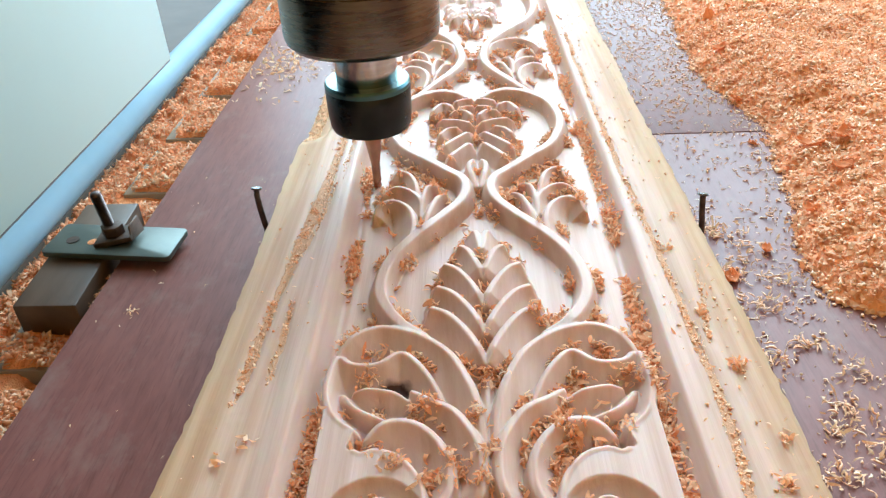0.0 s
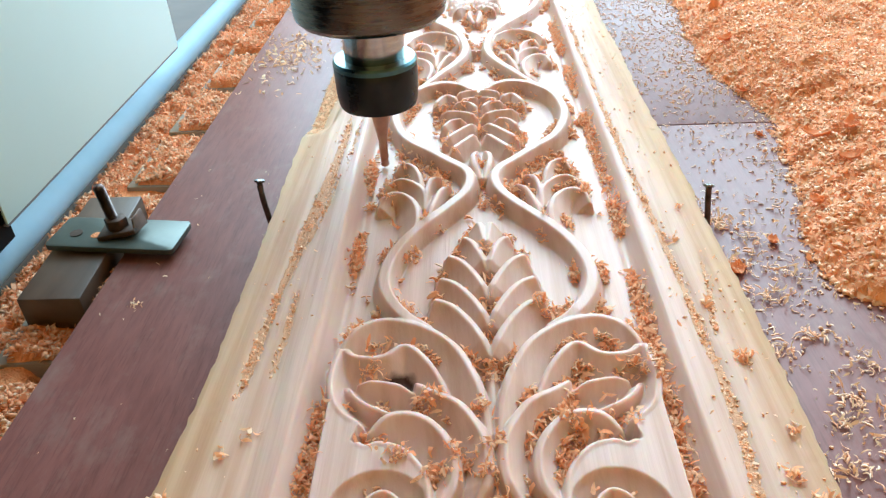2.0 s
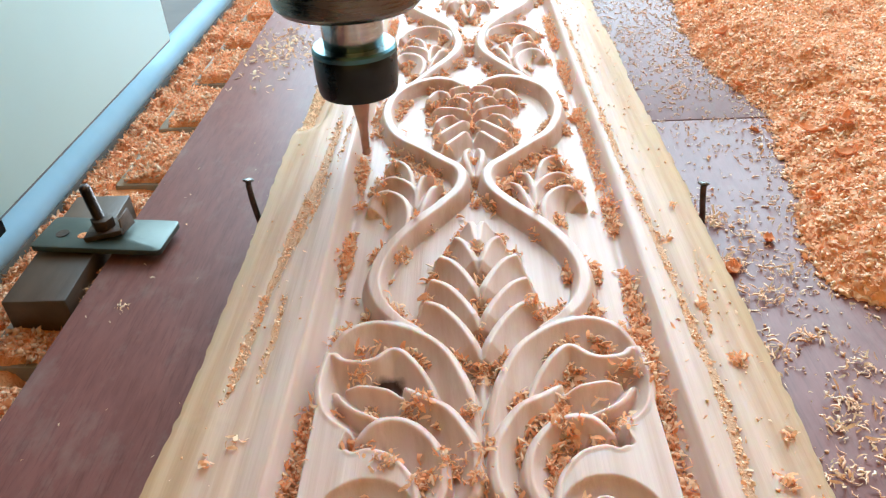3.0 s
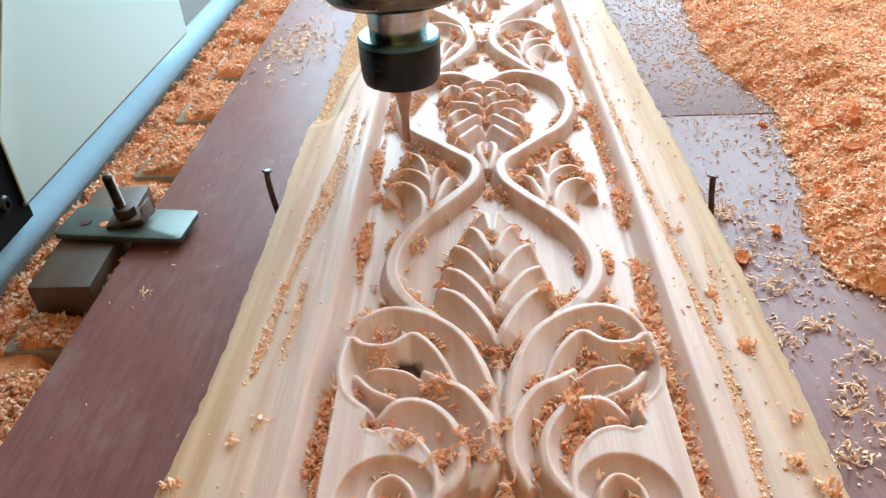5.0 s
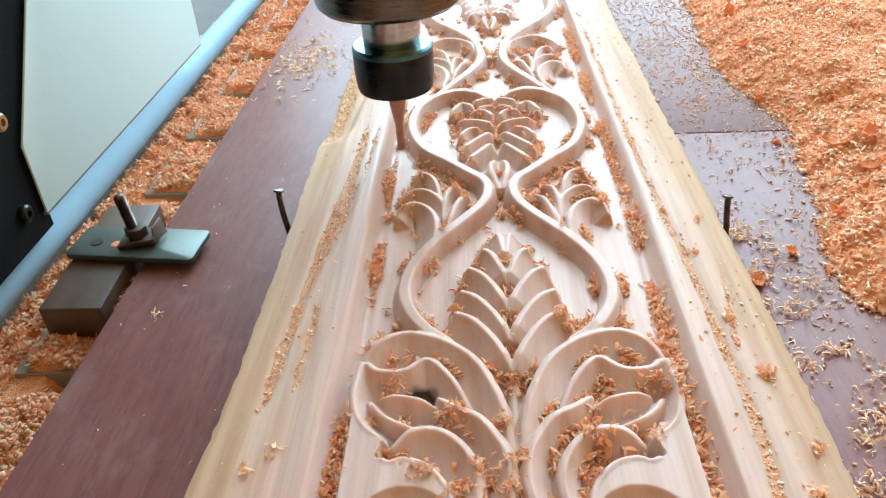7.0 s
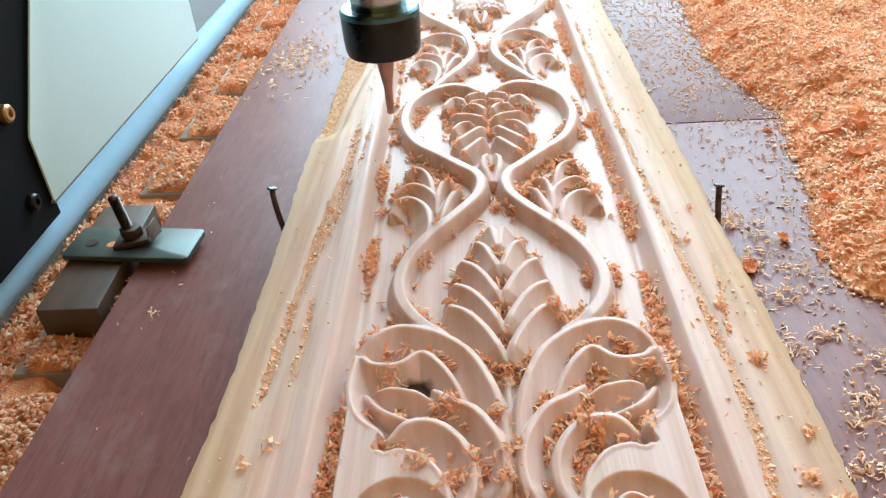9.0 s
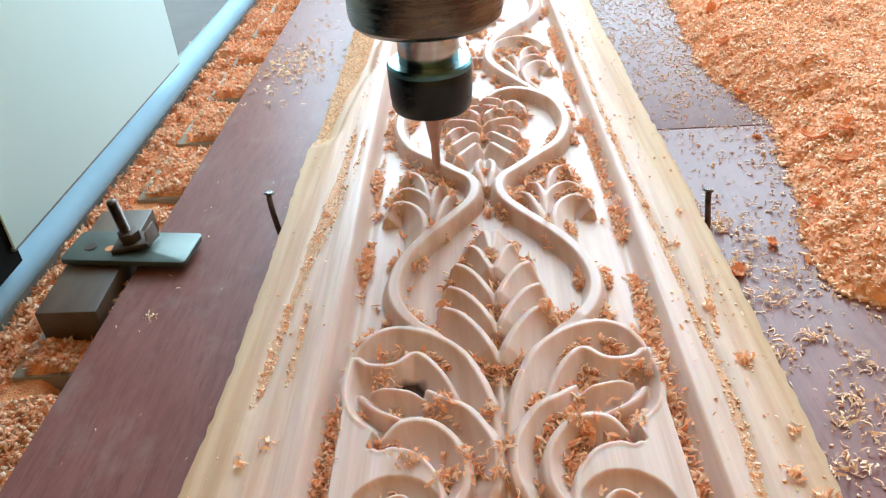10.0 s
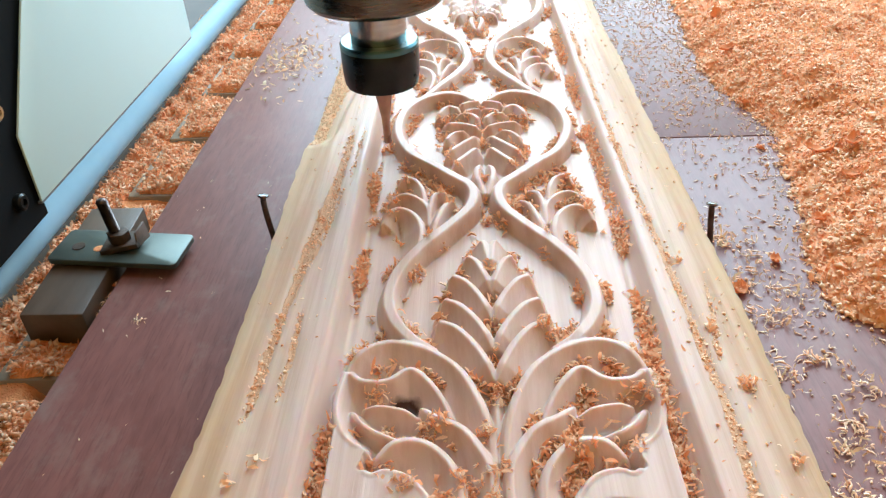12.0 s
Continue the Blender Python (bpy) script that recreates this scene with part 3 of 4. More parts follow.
def build_base():
    text = "red-brown film-faced board lying on the machine bed"
    board("base_board", (-0.2010, -0.45, BED + 0.0004), (0.05, 1.6, -0.025), text)
    board("base_board", (0.0515, -0.45, BED + 0.0004), (1.0, 0.4795, -0.025), text)
    board("base_board", (0.0515, 0.4803, BED + 0.0004), (1.0, 1.6, -0.025), text)


def build_gantry():
    g = thing("gantry_side", "white and black side plate of the moving machine gantry", "machine part", (-0.268, 0.634, 0))
    bm = bmesh.new()
    out = [(0, -0.0115), (0, 0.42), (-0.16, 0.42), (-0.205, 0.15), (-0.2525, 0.091), (-0.300, 0.031), (-0.3015, -0.0115)]
    bm = prism([(a, b) for a, b in out], -0.0015, 0.0, 0.0004, Matrix(((0, 0, 1, 0), (1, 0, 0, 0), (0, 1, 0, 0), (0, 0, 0, 1))))
    part("white_cover", bm, PANEL, g, "white powder-coated cover sheet")
    bm = prism([(-0.295, -0.0235), (-0.295, 0.031), (-0.2475, 0.091), (-0.20, 0.15), (-0.155, 0.42), (-0.75, 0.42), (-0.75, -0.0235)], -0.016, -0.0034, 0.0006, Matrix(((0, 0, 1, 0), (1, 0, 0, 0), (0, 1, 0, 0), (0, 0, 0, 1))))
    part("black_plate", bm, BLACKPAINT, g, "black painted steel plate")
    # added grey strip that draws the dark shadow line along the cover's bottom edge
    part("bottom_shadow_strip", box((-0.0034, -0.3012, -0.0132), (-0.0004, -0.0003, -0.0117), 0.0003), FRAMEGREY, g, "thin dark strip for the shadow line under the cover")
    for y, z, m in ((-0.309, 0.050, BRASS), (-0.318, -0.002, BLACK), (-0.33, 0.10, BRASS)):
        bm = lathe([(0.0052, 0), (0.0052, 0.003), (0.0040, 0.0042), (0.0022, 0.0042), (0.0022, 0.0022)], 20)
        bmesh.ops.transform(bm, matrix=Matrix.Translation((-0.0034, y, z)) @ pose(0, 0, 0, 0, 90, 0), verts=bm.verts[:])
        part("bolt", bm, m, g, "socket-head bolt")
    return g


def build_spindle():
    s = thing("router_spindle", "steel milling spindle with a black collet nut and tapered bit", "milling spindle", (-0.06, 0.385, -0.008))
    part("spindle_body", lathe([(0.020, 0.0880), (0.030, 0.0885), (0.0375, 0.0905), (0.0405, 0.0935), (0.0412, 0.0975), (0.0412, 0.1205), (0.0406, 0.121), (0.0406, 0.1222), (0.0412, 0.1228), (0.0412, 0.30), (0.038, 0.305)], 72), STEEL, s, "turned steel spindle housing")
    part("shaft", lathe([(0.0166, 0.064), (0.0166, 0.0715), (0.0168, 0.072), (0.0168, 0.0895)], 56), BRIGHT, s, "bright ground shaft")
    part("collar_ring", lathe([(0.0185, 0.0640), (0.0232, 0.0640), (0.0236, 0.0655), (0.0236, 0.0672), (0.0226, 0.0685), (0.0185, 0.0685)], 64), TEAL, s, "blued shiny rim")
    # collet nut with spanner notches round its upper edge
    bm = lathe([(0.0075, 0.0405), (0.0195, 0.0405), (0.0218, 0.0415), (0.0226, 0.0435), (0.0233, 0.050), (0.0235, 0.060), (0.0235, 0.0645), (0.0228, 0.0655), (0.0180, 0.0655)], 64)
    part("collet_nut", bm, BLACK, s, "black collet nut")
    part("bit", lathe([(0.0006, 0), (0.0022, 0.0006), (0.0025, 0.010), (0.0026, 0.017), (0.0052, 0.033), (0.0056, 0.0375), (0.0056, 0.043)], 24), CARBIDE, s, "tapered carbide carving bit")
    for k in range(2):
        pts = [((0.0024 + 0.0003 * math.sin(u)) * math.cos(u + k * math.pi), (0.0024 + 0.0003 * math.sin(u)) * math.sin(u + k * math.pi), 0.001 + 0.0155 * j / 24) for j in range(25) for u in [j * 0.34]]
        part("flute", tube(pts, 0.0003, 6), CARBIDE, s)
    return s


def build_clamp():
    """Hold-down: bolted steel plate over a packing block and the edge of the board."""
    block = thing("packing_block", "dark oily wooden packing block beside the board", "wood block")
    part("block_body", prism([(-0.2385, 0.2895), (-0.2055, 0.2895), (-0.2110, 0.3930), (-0.2440, 0.3930)], BED + 0.0004, -0.0215, 0.0010), BLOCKWOOD, block)
    c = thing("clamp", "bolted steel hold-down clamp on a dark block and board edge", "clamp")
    # the plate leans a little from the block to the board
    m = Matrix.Translation((-0.2045, 0.3428, -0.0212)) @ pose(0, 0, 0, 0, 1.6, -4.0)
    bm = bmesh.new()
    w, h, r = 0.0365, 0.0150, 0.003
    ring = []
    for cx, cy, a in ((w - r, h - r, 0), (-w + r, h - r, 90), (-w + r, -h + r, 180), (w - r, -h + r, 270)):
        for k in range(5):
            t = radians(a + 22.5 * k)
            ring.append((cx + r * math.cos(t), cy + r * math.sin(t)))
    bm = prism(ring, 0.0012, 0.0046, 0.0005, m)
    part("plate", bm, PLATE, c, "greenish zinc-plated steel plate")
    part("plate_hole", lathe([(0.0035, 0.0), (0.0035, 0.0003)], 20, at=tuple(m @ Vector((-0.024, -0.002, 0.0047)))), RUST, c, "rusty drilled hole")
    part("rust_mark", lathe([(0.0030, 0.0), (0.0026, 0.00015)], 16, at=tuple(m @ Vector((-0.0118, -0.003, 0.0047)))), DUST, c)
    bm = prism([(-0.0105, -0.0090), (0.0105, -0.0090), (0.0105, 0.0090), (-0.0105, 0.0090)], 0.0048, 0.0078, 0.0006, m @ pose(0.0015, 0.0015, 0.0002, -4, -9, 12))
    part("square_washer", bm, RUST, c, "bent rusty square washer")
    bm = prism([(-0.0060, 0.0), (0.0064, 0.0), (0.0050, 0.0105), (-0.0040, 0.0085)], -0.0006, 0.0006, 0.0003, m @ pose(0.0118, 0.0030, 0.0062, 84, 0, 82))
    part("washer_flap", bm, FLAP, c, "bent-up flap of the rusty washer")
    at = m @ Vector((0.0, 0.001, 0.0))
    hexa = [(0.0062 * math.cos(radians(60 * k + 10)), 0.0062 * math.sin(radians(60 * k + 10))) for k in range(6)]
    part("nut", prism(hexa, 0.0082, 0.0142, 0.0005, Matrix.Translation(at)), RUST, c, "hexagonal nut")
    prof = [(0.0026, -0.012)]
    for k in range(26):
        z = 0.0143 + 0.0010 * k * 0.72
        prof += [(0.0026, z), (0.0031, z + 0.00036)]
    prof += [(0.0026, 0.0335), (0.0021, 0.0342)]
    bm = lathe(prof, 20)
    bmesh.ops.transform(bm, matrix=Matrix.Translation(at) @ pose(0, 0, 0, -2, -7, 0), verts=bm.verts[:])
    part("threaded_bolt", bm, NAIL, c, "worn threaded bolt", 80)


def build_nail(pts, label, top):
    n = thing("nail", label, "nail", group="nails beside the plank")
    line = [tuple(p) for p in spline(pts, 6)]
    part("nail_shank", tube(line, 0.00165, 12), NAIL, n)
    bm = lathe([(0.0016, -0.0010), (0.0029, -0.0004), (0.0032, 0.0003), (0.0028, 0.0008), (0.0012, 0.0011)], 20)
    bmesh.ops.transform(bm, matrix=Matrix.Translation(top) @ pose(0, 0, 0, -16, 6, 0), verts=bm.verts[:])
    part("nail_head", bm, NAILHEAD, n, "bright hammered nail head")


# ---- shavings ----
def chips(name, P, size, material, label, seed, flat=0.5, stout=1.0, curl=1.0, category="wood shavings"):
    """Curled slivers at the places P, as one loose mass."""
    rs = np.random.RandomState(seed)
    n = len(P)
    L = size * rs.uniform(0.5, 1.6, n)
    W = stout * L * rs.uniform(0.16, 0.42, n)
    C = curl * rs.uniform(-2.6, 2.6, n)
    seg = 3
    s = np.linspace(-0.5, 0.5, seg + 1)
    ang = C[:, None] * s[None]
    x = L[:, None] * np.where(np.abs(C[:, None]) > 0.05, np.sin(ang) / np.where(np.abs(C[:, None]) > 0.05, C[:, None], 1), s[None])
    z = L[:, None] * np.where(np.abs(C[:, None]) > 0.05, (1 - np.cos(ang)) / np.where(np.abs(C[:, None]) > 0.05, C[:, None], 1), 0 * s[None])
    wid = np.array([0.45, 1.0, 0.9, 0.35])
    wid = wid[None] * rs.uniform(0.6, 1.2, (n, seg + 1))
    V = np.zeros((n, seg + 1, 2, 3))
    V[..., 0] = x[..., None]
    V[..., 2] = z[..., None]
    V[..., 0, 1] = -0.5 * W[:, None] * wid
    V[..., 1, 1] = 0.5 * W[:, None] * wid
    V[..., 2] += (V[..., 1] / W[:, None, None]) ** 2 * W[:, None, None] * 0.6
    a, b, c = rs.uniform(0, 2 * np.pi, n), flat * rs.normal(0, 1, n), flat * rs.normal(0, 1, n)
    ca, sa, cb, sb, cc, sc = np.cos(a), np.sin(a), np.cos(b), np.sin(b), np.cos(c), np.sin(c)
    o, i = np.zeros(n), np.ones(n)
    Rz = np.stack([ca, -sa, o, sa, ca, o, o, o, i], -1).reshape(n, 3, 3)
    Ry = np.stack([cb, o, sb, o, i, o, -sb, o, cb], -1).reshape(n, 3, 3)
    Rx = np.stack([i, o, o, o, cc, -sc, o, sc, cc], -1).reshape(n, 3, 3)
    V = np.einsum("nij,nklj->nkli", Rz @ Ry @ Rx, V)
    low = V[..., 2].reshape(n, -1).min(1)
    V = V + np.asarray(P)[:, None, None, :]
    V[..., 2] -= (low * 0.75)[:, None, None]
    q = []
    for k in range(seg):
        q.append([2 * k, 2 * k + 1, 2 * k + 3, 2 * k + 2])
    q = np.array(q)[None] + (np.arange(n) * (seg + 1) * 2)[:, None, None]
    q = q.reshape(-1, 4)
    me = bpy.data.meshes.new(name)
    me.vertices.add(n * (seg + 1) * 2)
    me.vertices.foreach_set("co", V.ravel())
    me.loops.add(len(q) * 4)
    me.loops.foreach_set("vertex_index", q.ravel().astype(np.int32))
    me.polygons.add(len(q))
    me.polygons.foreach_set("loop_start", np.arange(0, len(q) * 4, 4, dtype=np.int32))
    me.update(calc_edges=True)
    me.validate()
    me.shade_smooth()
    me.materials.append(material)
    return tagged(new(name, me), label, category, kind="stuff")


def pellets(name, P, size, material, label, seed, slim=0.42, tilt=0.45, category="wood shavings"):
    """Short broken crumbs at the places P, as one loose mass."""
    rs = np.random.RandomState(seed)
    n = len(P)
    base = np.array([(1, 0, 0), (-1, 0, 0), (0.1, 1, 0), (-0.1, -1, 0), (0.25, 0.2, 1), (-0.2, 0, -1)], float)
    V = base[None] * rs.uniform(0.6, 1.25, (n, 6, 3)) + rs.normal(0, 0.14, (n, 6, 3))
    L = 0.5 * size * rs.uniform(0.45, 1.5, n)
    V = V * np.stack([L, L * slim * rs.uniform(0.7, 1.5, n), L * slim * rs.uniform(0.5, 1.1, n)], -1)[:, None]
    V[:, :, 2] += (V[:, :, 0] ** 2) / L[:, None] * rs.uniform(-0.5, 0.5, (n, 1))
    a, b = rs.uniform(0, 2 * np.pi, n), rs.normal(0, tilt, n)
    ca, sa, cb, sb = np.cos(a), np.sin(a), np.cos(b), np.sin(b)
    x = V[..., 0] * cb[:, None] + V[..., 2] * sb[:, None]
    z = -V[..., 0] * sb[:, None] + V[..., 2] * cb[:, None]
    V = np.stack([x * ca[:, None] - V[..., 1] * sa[:, None], x * sa[:, None] + V[..., 1] * ca[:, None], z], -1)
    V[..., 2] -= V[..., 2].min(1, keepdims=True) * 0.8
    V = V + np.asarray(P)[:, None]
    t = np.array([(0, 2, 4), (2, 1, 4), (1, 3, 4), (3, 0, 4), (2, 0, 5), (1, 2, 5), (3, 1, 5), (0, 3, 5)])
    q = (t[None] + 6 * np.arange(n)[:, None, None]).reshape(-1, 3)
    me = bpy.data.meshes.new(name)
    me.vertices.add(n * 6)
    me.vertices.foreach_set("co", V.ravel())
    me.loops.add(len(q) * 3)
    me.loops.foreach_set("vertex_index", q.ravel().astype(np.int32))
    me.polygons.add(len(q))
    me.polygons.foreach_set("loop_start", np.arange(0, len(q) * 3, 3, dtype=np.int32))
    me.update(calc_edges=True)
    me.validate()
    me.shade_smooth()
    me.materials.append(material)
    return tagged(new(name, me), label, category, kind="stuff")


def fibres(name, P, size, material, label, seed, thick=0.1, category="wood shavings"):
    """Thin curly wood fibres lying about at the places P, as one loose mass."""
    rs = np.random.RandomState(seed)
    n, rings = len(P), 6
    L = size * rs.uniform(0.4, 1.7, n)
    s = np.linspace(-0.5, 0.5, rings)
    head = rs.uniform(0, 2 * np.pi, n)[:, None] + rs.uniform(-2.4, 2.4, n)[:, None] * s + rs.uniform(0, 1.1, n)[:, None] * np.sin(s * rs.uniform(4, 11, n)[:, None] + rs.uniform(0, 6, n)[:, None])
    step = L[:, None] / rings
    x, y = np.cumsum(np.cos(head) * step, 1), np.cumsum(np.sin(head) * step, 1)
    x, y = x - x.mean(1, keepdims=True), y - y.mean(1, keepdims=True)
    r = thick * size * rs.uniform(0.6, 1.5, n)[:, None] * np.array([0.5, 0.9, 1.0, 1.0, 0.8, 0.4]) * rs.uniform(0.7, 1.3, (n, rings))
    lift = r * 0.7 + np.abs(rs.normal(0, 0.12, n))[:, None] * L[:, None] * (s + 0.5)
    V = np.zeros((n, rings, 3, 3))
    for k, a in enumerate((0.5, 2.6, 4.7)):
        V[:, :, k, 0] = x - np.sin(head) * r * math.cos(a)
        V[:, :, k, 1] = y + np.cos(head) * r * math.cos(a)
        V[:, :, k, 2] = lift + r * math.sin(a)
    V = V + np.asarray(P)[:, None, None]
    q = [[3 * i + k, 3 * i + (k + 1) % 3, 3 * i + 3 + (k + 1) % 3, 3 * i + 3 + k] for i in range(rings - 1) for k in range(3)]
    q = (np.array(q)[None] + (np.arange(n) * rings * 3)[:, None, None]).reshape(-1, 4)
    me = bpy.data.meshes.new(name)
    me.vertices.add(n * rings * 3)
    me.vertices.foreach_set("co", V.ravel())
    me.loops.add(len(q) * 4)
    me.loops.foreach_set("vertex_index", q.ravel().astype(np.int32))
    me.polygons.add(len(q))
    me.polygons.foreach_set("loop_start", np.arange(0, len(q) * 4, 4, dtype=np.int32))
    me.update(calc_edges=True)
    me.validate()
    me.shade_smooth()
    me.materials.append(material)
    return tagged(new(name, me), label, category, kind="stuff")


def heap_edge(y):
    e = np.interp(y, [0.2, 0.268, 0.28, 0.302, 0.338, 0.368, 0.416, 0.483, 0.535, 0.60, 0.72, 0.82, 1.1, 1.6], [0.30, 0.196, 0.172, 0.167, 0.174, 0.183, 0.189, 0.203, 0.199, 0.188, 0.199, 0.207, 0.22, 0.25])
    return e + 0.010 * (vnoise(y / 0.035, y * 0 + 4, 31) - 0.5) + 0.006 * (vnoise(y / 0.009, y * 0 + 1, 32) - 0.5)


def heap_height(x, y):
    d = np.minimum(x - heap_edge(y), (y - 0.262) * 1.2)
    h = 0.020 * sstep(-0.004, 0.055, d) + 0.005 * sstep(0.0, 0.012, d)
    h = h + sstep(0, 0.03, d) * (0.005 * (vnoise(x / 0.06, y / 0.06, 33) - 0.4) + 0.006 * (vnoise(x / 0.014, y / 0.014, 34) - 0.5))
    return -0.0252 + np.where(d > -0.004, np.maximum(h, 0), -0.004), d


def surface(name, xs, ys, f, material, label, smooth=True):
    X, Y = np.meshgrid(xs, ys)
    Z = f(X, Y)
    r, c = X.shape
    idx = np.arange(r * c).reshape(r, c)
    q = np.stack([idx[:-1, :-1], idx[:-1, 1:], idx[1:, 1:], idx[1:, :-1]], -1).reshape(-1, 4)
    me = bpy.data.meshes.new(name)
    me.from_pydata(np.stack([X, Y, Z], -1).reshape(-1, 3).tolist(), [], q.tolist())
    me.shade_smooth()
    me.materials.append(material)
    return tagged(new(name, me), label, "wood shavings", kind="stuff")


def build_heap():
    rs = np.random.RandomState(41)
    surface("shavings_heap_core", np.concatenate([np.arange(0.16, 0.40, 0.004), np.arange(0.40, 1.0, 0.012)]), np.concatenate([np.arange(0.25, 0.7, 0.004), np.arange(0.7, 1.58, 0.012)]),
            lambda x, y: heap_height(x, y)[0] - 0.0008, HEAPDUST, "packed orange wood shavings heaped on the board")
    P = []
    for n, lo, hi, y0, y1 in ((60000, 0.15, 0.46, 0.255, 0.70), (38000, 0.17, 0.75, 0.70, 1.15), (9000, 0.2, 0.98, 1.15, 1.55)):
        x, y = rs.uniform(lo, hi, n), rs.uniform(y0, y1, n)
        z, d = heap_height(x, y)
        k = d > -0.002
        P.append(np.stack([x, y, z], -1)[k])
    text = "big loose heap of curly orange wood shavings on the board"
    pellets("shavings_heap", P[0][::3], 0.0034, HEAPCRUMB, text, 45, 0.6, 0.4)
    pellets("shavings_heap", np.vstack(P[1:])[::3], 0.0050, HEAPCRUMB, text, 46, 0.6, 0.4)
    P = [q[np.arange(len(q)) % 3 > 0] for q in P]
    chips("shavings_heap", P[0], 0.0043, HEAPED, text, 42, 0.45, 1.15, 1.2)
    chips("shavings_heap", np.vstack(P[1:]), 0.0060, HEAPED, text, 43, 0.40, 1.2, 1.1)


def flake(at, length, width, curl, turn, lean, material, label):
    """One large curled wood flake, thicker in the middle and ragged at its ends."""
    rs = random.Random(int(at[0] * 1e5) + int(at[1] * 1e4))
    bm = bmesh.new()
    rows = []
    for k in range(9):
        u = k / 8 - 0.5
        a = curl * u
        cx, cz = (math.sin(a) / curl * length, (1 - math.cos(a)) / curl * length)
        w = width * (0.35 + 0.65 * math.cos(math.pi * u) ** 0.7) if abs(u) < 0.5 else width * 0.35
        row = []
        for v in (-1, -0.5, 0, 0.5, 1):
            row.append(bm.verts.new((cx + rs.uniform(-1, 1) * 0.03 * length, v * w / 2 * rs.uniform(0.8, 1.15), cz + abs(v) ** 2 * width * 0.22)))
        rows.append(row)
    for a, b in zip(rows, rows[1:]):
        for k in range(4):
            bm.faces.new((a[k], b[k], b[k + 1], a[k + 1]))
    bmesh.ops.recalc_face_normals(bm, faces=bm.faces[:])
    bmesh.ops.solidify(bm, geom=bm.faces[:], thickness=0.0005)
    ob = part("wood_flake", bm, material, None, label, 50)
    ob.matrix_world = Matrix.Translation(at) @ pose(0, 0, 0, 0, lean, turn)
    return tagged(ob, label, "wood flake", "large wood flakes")


def build_flakes():
    for x, y, ln, wd, cu, tu, le in ((0.212, 0.430, 0.020, 0.008, 1.3, 130, 12), (0.228, 0.424, 0.015, 0.009, 1.6, 60, -10), (0.192, 0.462, 0.014, 0.009, 1.8, 20, 8), (0.2225, 0.700, 0.016, 0.010, 1.2, 80, -55),
                                     (0.216, 0.392, 0.013, 0.008, 1.5, 160, 15), (0.199, 0.530, 0.013, 0.009, 1.7, 40, 10), (0.186, 0.360, 0.010, 0.007, 1.9, 100, 10), (0.207, 0.610, 0.014, 0.009, 1.4, 15, -12)):
        z, _ = heap_height(np.array([x]), np.array([y]))
        flake((x, y, float(z[0]) + 0.0016), ln, wd, cu, tu, le, FLAKE, "large curled orange wood flake lying on the shavings heap")
    for x, y, ln, wd, cu, tu, le in ((0.1245, 0.304, 0.011, 0.009, 2.2, 30, 10), (0.1290, 0.308, 0.008, 0.006, 2.0, 110, -8), (0.1530, 0.330, 0.009, 0.006, 1.8, 70, 5)):
        flake((x, y, -0.0248), ln, wd, cu, tu, le, FLAKE, "small curled orange wood flake lying on the brown board")


def bed_fill(x, y):
    """Shavings lying on the bed slats and in the gutter by the tube."""
    pitch = 0.0893
    u = np.abs(((y - 0.256) / pitch + 0.5) % 1.0 - 0.5)
    cover = sstep(0.105, 0.15, u) * sstep(-0.2435, -0.2375, x)
    pile = BED - 0.002 + 0.0045 * cover + 0.0060 * cover * vnoise(x / 0.018, y / 0.025, 51)
    # the slots stay open and dark near the board, and fill up towards their ends
    slot = -0.016 * (1 - sstep(0.085, 0.105, u)) * sstep(-0.232, -0.222, x)
    gut = BED - 0.009 + 0.0085 * vnoise(x / 0.008, y / 0.010, 52) - 0.006 * sstep(-0.272, -0.281, x)
    k = sstep(-0.2495, -0.2472, x)
    return (pile + slot) * k + gut * (1 - k)


def build_bed_shavings():
    rs = np.random.RandomState(61)
    surface("bed_shavings_core", np.arange(-0.280, -0.196, 0.003), np.arange(-0.1, 1.4, 0.004), lambda x, y: bed_fill(x, y) - 0.0012, DUST, "packed orange shavings over the machine bed")
    n = 34000
    x, y = rs.uniform(-0.279, -0.2005, n), 0.12 + 1.25 * rs.uniform(0, 1, n) ** 1.3
    z = bed_fill(x, y)
    k = ((z > BED + 0.0005) | (x < -0.248)) & (z > BED - 0.012) & ~((x > -0.248) & (x < -0.203) & (y > 0.286) & (y < 0.397))
    P = np.stack([x, y, z], -1)[k]
    pellets("bed_shavings", P[::2], 0.0042, CRUMB, "orange wood crumbs over the machine bed", 65, 0.5)
    chips("bed_shavings", P[1::2], 0.0040, SHAVING, "loose orange shavings over the machine bed", 62, 0.7)
    P = np.column_stack([rs.uniform(-0.2052, -0.2014, 160), rs.uniform(0.296, 0.330, 160), rs.uniform(-0.040, -0.029, 160)])
    chips("gap_shavings", P, 0.0034, SHAVING, "orange shavings stuck between the block and the board", 64, 0.8)
    # a thin spill on the far side ledge
    n = 900
    x, y = rs.uniform(-0.335, -0.30, n), rs.uniform(0.70, 1.3, n)
    chips("ledge_shavings", np.stack([x, y, np.full(n, -0.0615)], -1), 0.005, PALE, "dusty shavings on the side ledge", 63, 0.5)


